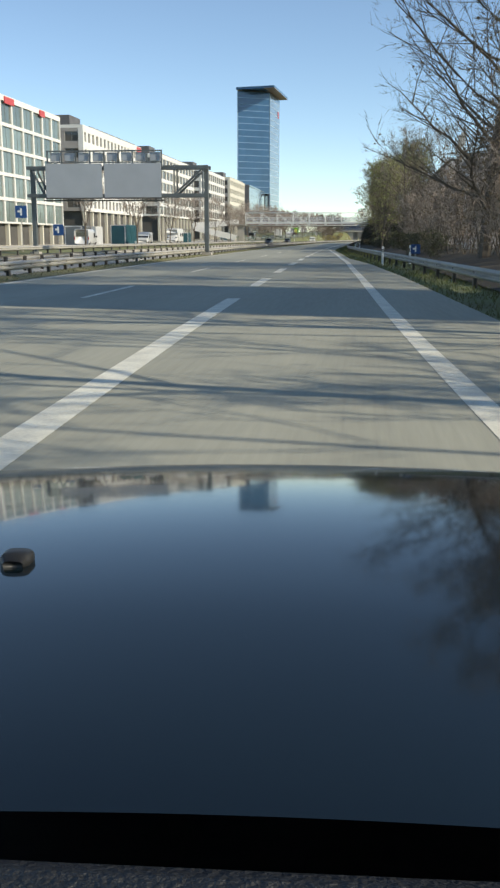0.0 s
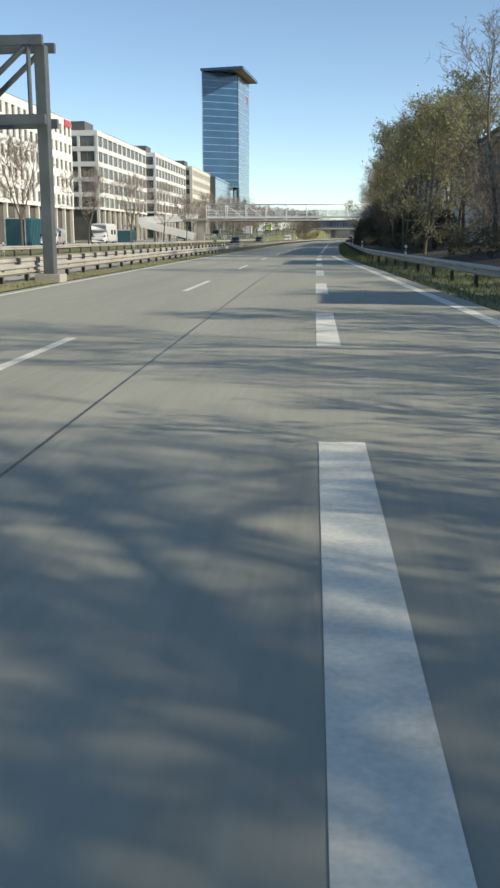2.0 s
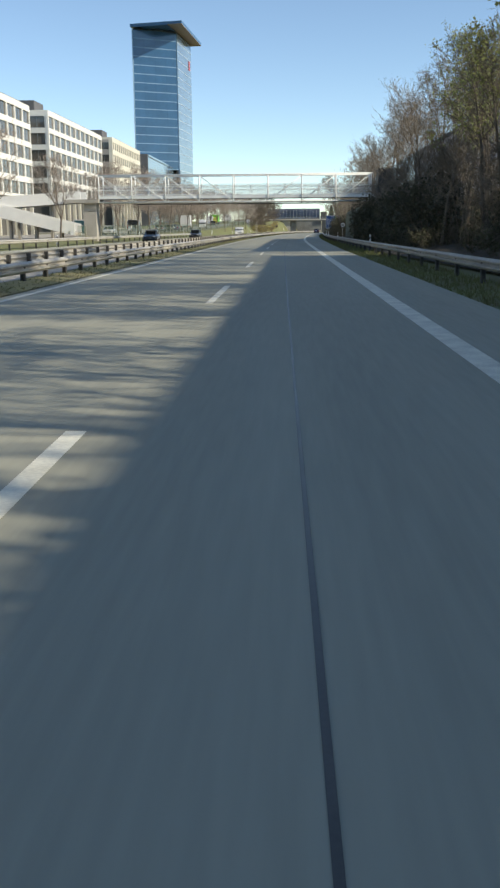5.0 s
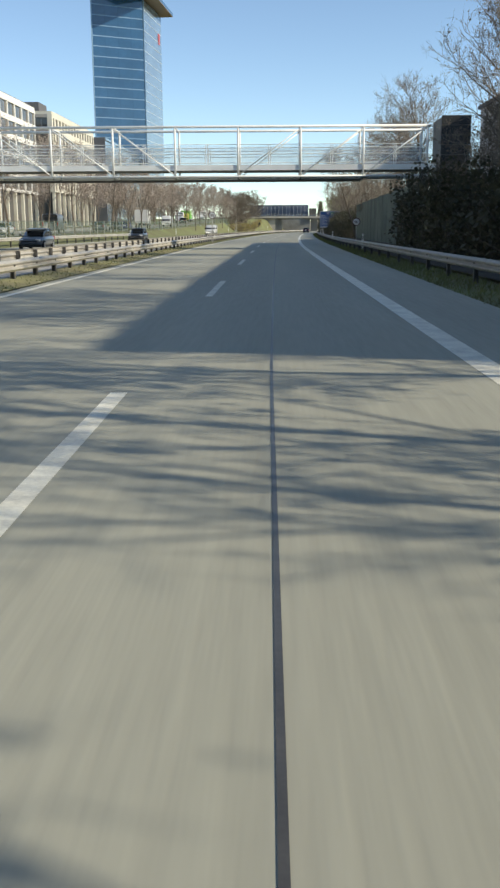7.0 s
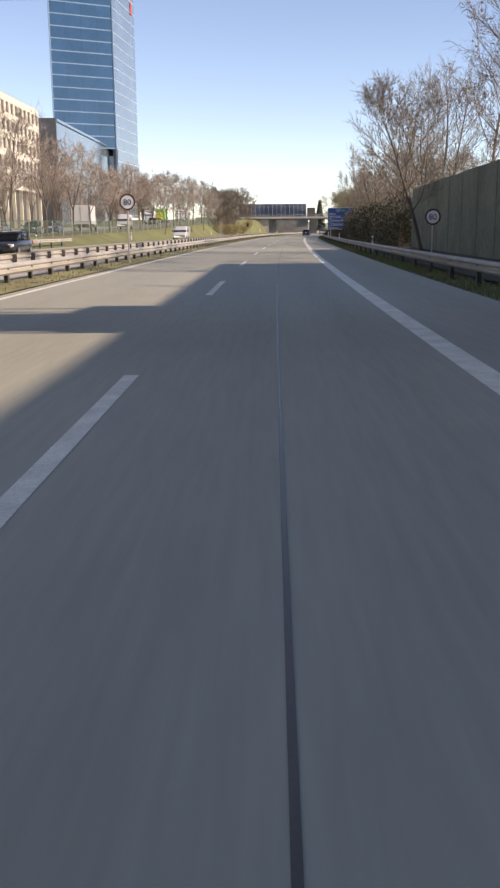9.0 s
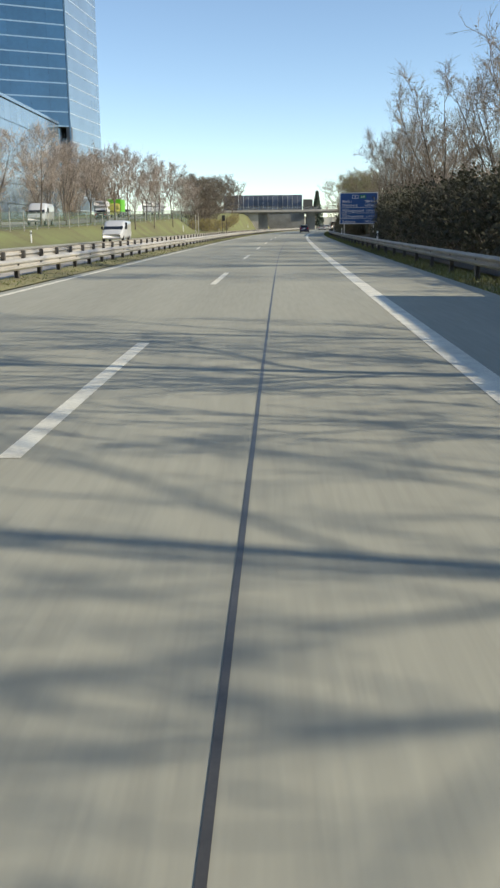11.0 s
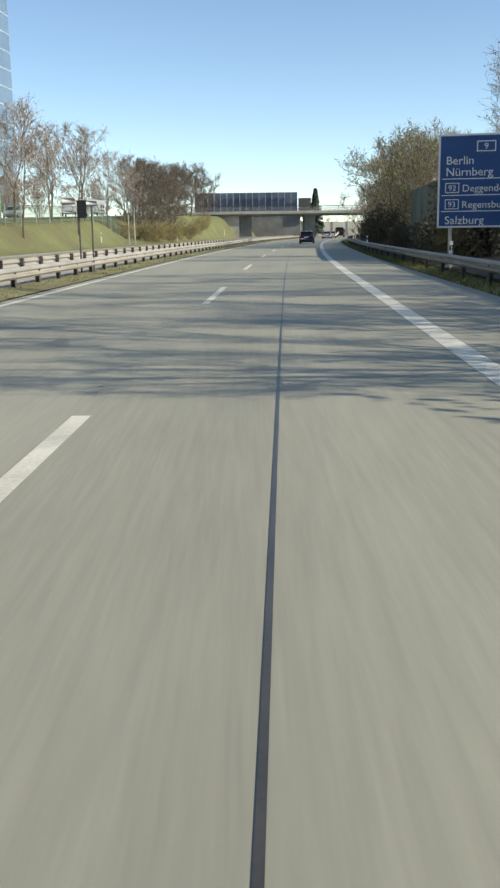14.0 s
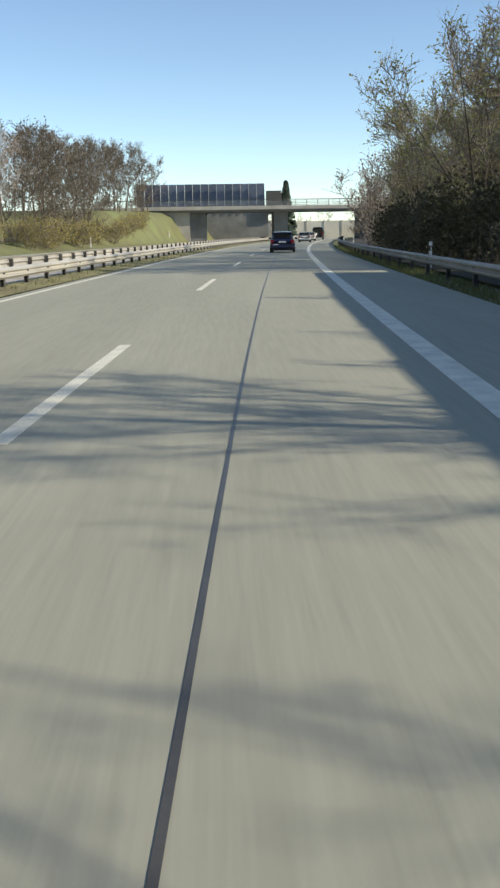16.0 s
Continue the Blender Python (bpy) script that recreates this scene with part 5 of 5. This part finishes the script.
def camper(label, x, y, turn, stripe=None, length=6.4, height=2.95, group="parked campers", z=None):
    c = thing("camper", (x, y, ground_z(x, y) + 0.09 if z is None else z), label, "camper", group, turn=turn)
    a, b, w = -length / 2, length / 2, 1.12
    part("living_body", loft([(a, w * 0.98, 0.5, height - 0.05), (a + 0.12, w, 0.45, height), (b - 1.9, w, 0.45, height), (b - 1.1, w * 0.98, 1.95, height - 0.02), (b - 0.8, w * 0.9, 2.05, height - 0.25)], power=9), BOX_WHITE, c, smooth=True)
    part("cab", loft([(b - 2.0, w * 0.9, 0.4, 2.0), (b - 1.3, w * 0.9, 0.4, 1.95), (b - 0.6, w * 0.88, 0.4, 1.2), (b - 0.1, w * 0.82, 0.42, 0.95), (b, w * 0.72, 0.5, 0.8)], power=5), BOX_WHITE, c, smooth=True)
    part("windscreen", loft([(b - 1.36, w * 0.78, 1.25, 1.9), (b - 0.6, w * 0.8, 1.14, 1.2)], power=6), CAR_GLASS, c, "dark windscreen")
    for s in (-1, 1):
        for y0, y1, z0, z1 in ((a + 0.6, a + 1.5, 1.5, 2.1), (a + 2.3, a + 3.2, 1.5, 2.1), (b - 1.75, b - 1.3, 1.2, 1.8)):
            k = w if y0 < b - 2 else w * 0.9
            part("side_window", boxes((s * k - 0.02, s * k + 0.015, y0, y1, z0, z1), bevel=0.005), CAR_GLASS, c)
        if stripe:
            part("stripe", boxes((s * w - 0.01, s * w + 0.008, a + 0.2, b - 2.1, 0.9, 1.15)), stripe, c)
    part("rear_window", boxes((-0.5, 0.5, a - 0.015, a + 0.02, 1.6, 2.2)), CAR_GLASS, c)
    part("bumper", boxes((-w, w, a - 0.06, a + 0.1, 0.4, 0.6)), CAR_GREY, c)
    wheel_set(c, (a + 1.5, b - 1.0), w - 0.15, 0.34)
    return c


def box_truck(label, x, y, turn, cab, cargo, length=7.4, height=3.4, group="parked trucks", z=None):
    t = thing("box_truck", (x, y, ground_z(x, y) + 0.09 if z is None else z), label, "truck", group, turn=turn)
    a, b, w = -length / 2, length / 2, 1.22
    part("cargo_box", boxes((-w, w, a, b - 2.1, 0.95, height), bevel=0.04), cargo, t)
    part("cab", loft([(b - 2.0, w * 0.9, 0.5, 2.5), (b - 1.2, w * 0.92, 0.5, 2.45), (b - 0.35, w * 0.9, 0.5, 1.5), (b, w * 0.85, 0.55, 1.1)], power=6), cab, t, smooth=True)
    part("windscreen", loft([(b - 1.26, w * 0.8, 1.5, 2.35), (b - 0.36, w * 0.82, 1.42, 1.5)], power=6), CAR_GLASS, t)
    part("chassis", boxes((-0.5, 0.5, a + 0.2, b - 0.4, 0.55, 0.94)), BLACK, t)
    part("rear_frame", boxes((-w - 0.01, -w + 0.1, a - 0.03, a + 0.03, 0.9, height), (w - 0.1, w + 0.01, a - 0.03, a + 0.03, 0.9, height), (-0.03, 0.03, a - 0.03, a, 0.95, height)), GALV, t)
    for s in (-1, 1):
        part("tail_light", boxes((s * 0.9 - 0.15, s * 0.9 + 0.15, a - 0.02, a + 0.05, 0.72, 0.86)), TAIL_RED, t)
    wheel_set(t, (a + 1.4, b - 1.1), w - 0.15, 0.42, 0.26)
    return t


# traffic ahead
car("dark blue hatchback driving ahead in the lane", 9.15, 301.3, heading(301), CAR_BLUE, group="cars on the motorway", z=0)
for yy, coat, lab in ((372, CAR_SILVER, "silver estate car further ahead"), (392, CAR_WHITE, "white car further ahead in the lane")):
    car(lab, line(yy) - 1.7, yy, heading(yy), coat, estate=True, group="cars on the motorway", z=0)
van("dark delivery van far ahead under the bridge", line(421) - 1.8, 421, heading(421), CAR_BLACK, group="vans on the motorway", z=0)
# oncoming
van("white van on the opposite carriageway", line(196) - 17.9, 196, 180 + heading(196), CAR_WHITE, height=2.05, length=4.9, group="vans on the motorway", z=-0.01)
car("grey car on the opposite carriageway", line(70) - 19.2, 70, 180 + heading(70), CAR_GREY, group="cars on the motorway", z=-0.01)
car("black car on the opposite carriageway", line(112) - 18.4, 112, 180 + heading(112), CAR_BLACK, group="cars on the motorway", z=-0.01)
# side street
def side(y, off=-30.4):
    return line(y) + off, y


van("white pickup van parked on the side street", *side(-54, -31.8), 4, CAR_WHITE, group="parked vans")
van("white van parked on the side street", *side(-18, -31.8), 184, CAR_WHITE, group="parked vans", height=2.2)
camper("white camper with a raised roof bed beside a street tree", *side(1.5), 180)
car("grey car parked on the side street", *side(150), 3, CAR_GREY, group="parked cars")
car("dark car parked on the side street", *side(162), 182, CAR_BLACK, group="parked cars")
car("violet-blue car parked on the side street", *side(172), 1, CAR_PURPLE, group="parked cars", estate=True)
box_truck("white box truck parked on the side street", -25.4, 188, 2, CAR_WHITE, BOX_WHITE)
van("white van parked behind a box truck", -23.5, 212, 181, CAR_WHITE, group="parked vans")
camper("white camper parked by the green bank", -26.9, 274.5, 183, BOX_TEAL)
box_truck("truck with a bright green box body", -26.0, 284.5, 178, BOX_YELLOW, BOX_GREEN, length=6.6, height=3.2)
car("silver car parked by the green bank", -26.3, 300, 181, CAR_SILVER, group="parked cars")
camper("white camper parked under the street trees", -25.8, 335, 184)
camper("white camper at the end of the row", -26.9, 366, 175, BOX_TEAL)
car("dark car parked on the side street", -24.8, 262, 2, CAR_BLACK, group="parked cars")
car("white car parked on the side street", *side(100), 182, CAR_WHITE, group="parked cars")
van("grey van parked on the side street", *side(122), 2, CAR_GREY, group="parked vans")


def container(x, y, mat, label, l=6.0, h=3.0, turn=0):
    c = thing("site_container", (x, y, ground_z(x, y) + 0.1), label, "container", "containers", turn=turn)
    part("shell", boxes((-1.25, 1.25, -l / 2, l / 2, 0.0, h), bevel=0.03), mat, c)
    for i in range(int(l / 0.6)):
        yy = -l / 2 + 0.3 + i * 0.6
        part("rib", boxes((1.255, 1.30, yy - 0.12, yy + 0.12, 0.15, h - 0.15)), mat, c)
    part("frame", boxes((-1.3, 1.3, -l / 2 - 0.04, -l / 2 - 0.002, 0, 0.16), (-1.3, 1.3, -l / 2 - 0.04, -l / 2 - 0.002, h - 0.16, h), (-1.3, -1.16, -l / 2 - 0.04, -l / 2 - 0.002, 0.17, h - 0.17), (1.16, 1.3, -l / 2 - 0.04, -l / 2 - 0.002, 0.17, h - 0.17)), BOX_WHITE, c)
    return c


container(-34.5, -12, BOX_TEAL, "dark blue site container with a white frame", 9.0, 3.4)
container(-34.5, -40, CAR_GREY, "dark grey site container", 5.0, 2.9)
container(-34.5, -33, BOX_WHITE, "white site container beside the street", 4.0, 2.9)
container(-34.5, 45, BOX_TEAL, "teal recycling container beside the street", 4.0, 2.4)
container(-34.5, 112, BOX_TEAL, "teal recycling container beside the street", 4.0, 2.4)


def picture_sign(x, y, z_c, s, label):
    p = thing("road_sign", (x, y, ground_z(x, y)), label, "road sign", "blue signs")
    bm = bmesh.new()
    tube(bm, (0, 0.05, -0.2), (0, 0.05, z_c), 0.04)
    part("pole", bm, GALV, p)
    part("plate", boxes((-s, s, -0.02, 0.02, z_c - s, z_c + s), bevel=0.01), SIGN_BLUE, p)
    part("symbol", boxes((-s * 0.15, s * 0.15, -0.03, -0.022, z_c - s * 0.6, z_c + s * 0.6), (-s * 0.6, -s * 0.16, -0.03, -0.022, z_c - s * 0.1, z_c + s * 0.25)), SIGN_WHITE, p)
    return p


picture_sign(-23.3, -95, 3.6, 0.55, "square blue sign with a white symbol")
picture_sign(-20.5, -93, 2.2, 0.5, "square blue sign with a white symbol on a short pole")
picture_sign(10.7, -130.5, 0.85, 0.24, "small blue kilometre plate behind the guard rail")


def median_plate(x, y):
    p = thing("road_sign", (x, y, 0), "dark back of a small sign on two posts in the median", "road sign")
    part("plate", boxes((-0.17, 0.17, -0.02, 0.02, 1.98, 2.6), bevel=0.01), BLACK, p)
    for dx in (-0.12, 0.34):
        bm = bmesh.new()
        tube(bm, (dx, 0.06, -0.1), (dx, 0.06, 2.4), 0.03)
        part("pole", bm, GALV_DARK, p)
    return p


median_plate(-3.7, 216.4)


# lamp columns and slim masts on the left bank
def mast(x, y, h, label):
    m = thing("mast", (x, y, ground_z(x, y)), label, "mast", "masts")
    bm = bmesh.new()
    tube(bm, (0, 0, -0.2), (0, 0, h), 0.09, 0.05, n=8)
    part("shaft", bm, GALV, m)
    part("collar", boxes((-0.12, 0.12, -0.12, 0.12, -0.1, 0.5), bevel=0.02), GALV, m)
    return m


for yy, hh in ((300.0, 3.6), (303.5, 4.2)):
    mast(line(yy) - 23.4, yy, hh, "slim paired steel posts on the green bank")


# low fence between the bank and the street
def bank_fence():
    f = thing("fence", (0, 0, 0), "green wire mesh fence along the side street on the bank", "fence")
    for i in range(56):
        y = 60 + i * 4.5
        x = line(y) - 26.2
        part("fence_post", boxes((x - 0.03, x + 0.03, y - 0.03, y + 0.03, ground_z(x, y) - 0.1, ground_z(x, y) + 1.7)), GALV, f)
        y2 = y + 4.5
        x2 = line(y2) - 26.2
        bm = bmesh.new()
        for z in (0.15, 0.9, 1.65):
            tube(bm, (x, y, ground_z(x, y) + z), (x2, y2, ground_z(x2, y2) + z), 0.02, n=4, cap=False)
        part("wire", bm, GALV_DARK, f)
        lo, hi = ground_z(x, y), ground_z(x2, y2)
        sheet = rawmesh("mesh_panel", [(x, y, lo + 0.1), (x2, y2, hi + 0.1), (x2, y2, hi + 1.64), (x, y, lo + 1.64)], [(0, 1, 2, 3)], FENCE_MESH)
        part("mesh_panel", sheet, None, f, "thin green wire mesh").visible_shadow = False
    return f


bank_fence()


# flat-roofed apartment blocks behind the trees on the right
def apartment(x, y0, y1, top, bays, label, masts=()):
    a = thing("apartment_block", (0, 0, 0), label, "building", "apartment blocks")
    storeys = max(2, round((top - 1.2) / 3.4))
    facade(a, -y1, -y0, 0.7, storeys, (top - 1.2) / storeys, bays, 2.1, 1.45, WINDOW_GLASS, PLASTER, pose(x, 0, 0, 0, 0, -90))
    part("body", boxes((x + 0.6, x + 11, y0 + 0.5, y1 - 0.5, 0, top - 0.55)), INNER, a)
    part("end_wall", boxes((x + 0.02, x + 11.3, y0 - 0.1, y0 - 0.005, 0, top - 0.51)), PLASTER, a)
    part("end_wall", boxes((x + 0.02, x + 11.3, y1 + 0.005, y1 + 0.1, 0, top - 0.51)), PLASTER, a)
    part("roof", prism(bmesh.new(), [(x - 0.25, y0 - 0.2), (x + 11.6, y0 - 0.2), (x + 11.6, y1 + 0.2), (x - 0.25, y1 + 0.2)], top - 0.49, top - 0.2), ROOF_DARK, a, "flat roof with a dark edge")
    part("plinth", boxes((x - 0.05, x + 11.2, y0 - 0.12, y1 + 0.12, -0.2, 0.69)), CONCRETE_DARK, a)
    for y in masts:
        bm = bmesh.new()
        tube(bm, (x + 2, y, top), (x + 2, y, top + 3.8), 0.06)
        tube(bm, (x + 2, y, top + 2.0), (x + 2, y, top + 3.7), 0.15)
        part("antenna", bm, GALV, a, "rooftop antenna mast")
    return a


# never in view: added to throw a shadow band across the road
apartment(24.0, -169.0, -162.2, 19.5, 2, "unseen tall narrow house added for its shadow on the road")
apartment(15.0, -113.2, -109.2, 6.8, 1, "small plastered annex house behind the bare trees")
apartment(17.3, -85.0, -75.8, 9.6, 3, "narrow plastered house behind the bare trees")
apartment(17.9, -60.0, -4.4, 11.0, 16, "long pale plastered apartment block with rooftop antennas", (-54, -51, -47.5))
apartment(17.9, 6.0, 89.0, 11.9, 24, "long pale apartment block behind the noise wall")


# fir and far tree line
def fir(x, y, h, z=0.0):
    t = thing("fir_tree", (x, y, z), "dark slender fir tree behind the bridge", "tree")
    g = Growth(5)
    g.limb([Vector((0, 0, -0.2)), Vector((0, 0, h))], h * 0.016, 0.02, 6)
    part("trunk", g.mesh("trunk", [BARK]), None, t)
    c = Growth(6)
    rng = random.Random(6)
    for i in range(420):
        f = rng.random() ** 0.8
        ang = rng.uniform(0, 6.283)
        ln = (1 - f) * h * 0.21 + 0.3
        p = Vector((0, 0, h * (0.1 + 0.9 * f)))
        d = Vector((math.cos(ang), math.sin(ang), -0.18)).normalized()
        c.twig(p, d, ln, 0.03)
        for k in range(9):
            c.leaf(p + d * ln * rng.uniform(0.15, 1.0) + Vector((0, 0, -0.1)), 0.75, 1)
    part("crown", c.mesh("crown", [TWIG, NEEDLES]), None, t)
    return t


fir(21.0, 470, 13.6)


# ---- grass as fine blades ----
def meadow(name, label, count, place, seed, h0=0.08, h1=0.22):
    rng = random.Random(seed)
    verts, faces = [], []
    for _ in range(count):
        x, y = place(rng)
        z = max(ground_z(x, y), float(np.interp(x - line(y), BANK_Y, BANK_Z, -9, -9)) - 0.02)
        h = rng.uniform(h0, h1)
        a = rng.uniform(0, 3.14)
        w = 0.018
        dx, dy = math.cos(a) * w, math.sin(a) * w
        b = len(verts)
        verts += [(x - dx, y - dy, z), (x + dx, y + dy, z), (x + rng.gauss(0, 0.07), y + rng.gauss(0, 0.07), z + h)]
        faces.append((b, b + 1, b + 2))
    ob = new(name, rawmesh(name, verts, faces, BLADE))
    return tagged(ob, label, "grass", kind="stuff")


def in_median(rng):
    y = rng.uniform(-170, 330)
    return line(y) + rng.uniform(-9.5, -8.25), y


def in_verge(rng):
    y = rng.uniform(-170, 330)
    return line(y) + rng.uniform(pave_right(y), right_rail(y) + (1.6 if y < -60 else 0.4)), y


meadow("grass_median", "short dry grass on the median strip", 16000, in_median, 21, 0.03, 0.10)
meadow("grass_verge", "ragged grass along the shoulder under the guard rail", 36000, in_verge, 22, 0.06, 0.2)


# ---- the front of the car that carries the camera, as it stands at the start ----
def own_car():
    x, y, yaw = PATH[0][1], PATH[0][2], PATH[0][3] - 3.9
    c = thing("own_car", (x, y, 0), "glossy blue-black car bonnet below the camera", "car", turn=yaw)

    def top(d):
        """Height of the bonnet d metres ahead of the eye: it falls away towards the front edge."""
        f = radians(8.7) * max(0.0, d - 0.894) ** 2 / 2
        return 1.0194 - f - 0.05 * max(0, 1.0 - d) ** 2
    xs = np.linspace(-0.80, 0.80, 41)
    ds = np.concatenate([np.linspace(0.575, 1.86, 43), [1.872, 1.878, 1.876]])
    drop = [0] * 43 + [0.006, 0.016, 0.03]
    verts, faces = [], []
    for d, dz in zip(ds, drop):
        for u in xs:
            verts.append((u, d - 0.10 * u * u - (0.0 if d > 0.7 else 0), top(d) - 0.035 * u * u - dz))
    m = len(xs)
    for i in range(len(ds) - 1):
        for j in range(m - 1):
            a = i * m + j
            faces.append((a, a + 1, a + m + 1, a + m))
    bonnet = part("bonnet", rawmesh("bonnet", verts, faces, BONNET, smooth=True), None, c, "glossy blue-black bonnet mirroring the sky")
    for u in (-0.323, 0.472):
        z = top(1.13) - 0.035 * u * u
        nozzle = loft([(-0.020, 0.012, 0.0, 0.010), (-0.012, 0.018, -0.003, 0.017), (0.009, 0.018, -0.003, 0.017), (0.018, 0.011, 0.0, 0.008)], 14, 3)
        part("washer_nozzle", nozzle, BLACK, bonnet, "small black washer nozzle", m=Matrix.Translation((u - 0.024, 1.062, z - 0.001)), smooth=True)
    part("engine_tray", boxes((-0.8, 0.8, 0.12, 1.6, 0.74, 0.79)), BLACK, c)
    part("front_lip", boxes((-0.78, 0.78, 1.80, 1.84, 0.55, 0.90), bevel=0.01), BLACK, c)
    part("cowl", boxes((-0.8, 0.8, 0.56, 0.60, 0.80, 0.90), bevel=0.02), BLACK, c, "black plastic cowl below the windscreen")
    part("dashboard", boxes((-0.75, 0.75, 0.12, 0.553, 0.80, 1.0), bevel=0.03), DASH, c, "dark grained dashboard top")
    for s in (-1, 1):
        part("wing", boxes((s * 0.845 - 0.035, s * 0.845 + 0.035, 0.1, 1.70, 0.35, 0.90), bevel=0.03), BONNET, c)
        part("headlight", boxes((s * 0.62 - 0.15, s * 0.62 + 0.15, 1.70, 1.79, 0.62, 0.80), bevel=0.02), SIGN_WHITE, c)
    part("bumper", boxes((-0.86, 0.86, 1.66, 1.90, 0.28, 0.56), bevel=0.05), BONNET, c)
    part("bulkhead", boxes((-0.8, 0.8, 0.02, 0.11, 0.25, 0.9)), BLACK, c)
    part("floor_pan", boxes((-0.78, 0.78, 0.12, 1.6, 0.22, 0.30)), BLACK, c)
    wheel_set(c, (1.05,), 0.76, 0.31)
    return c


BONNET = material("bonnet_paint", (0.004, 0.009, 0.012), 0.09, 0.0, vary=0.1, scale=2.0, coat=0.3, spec=0.4)
DASH = material("dashboard_grain", (0.022, 0.024, 0.027), 0.6, vary=0.3, scale=20, fine=160, bump=0.6)
own_car()

delineator(9.05, -128.1)
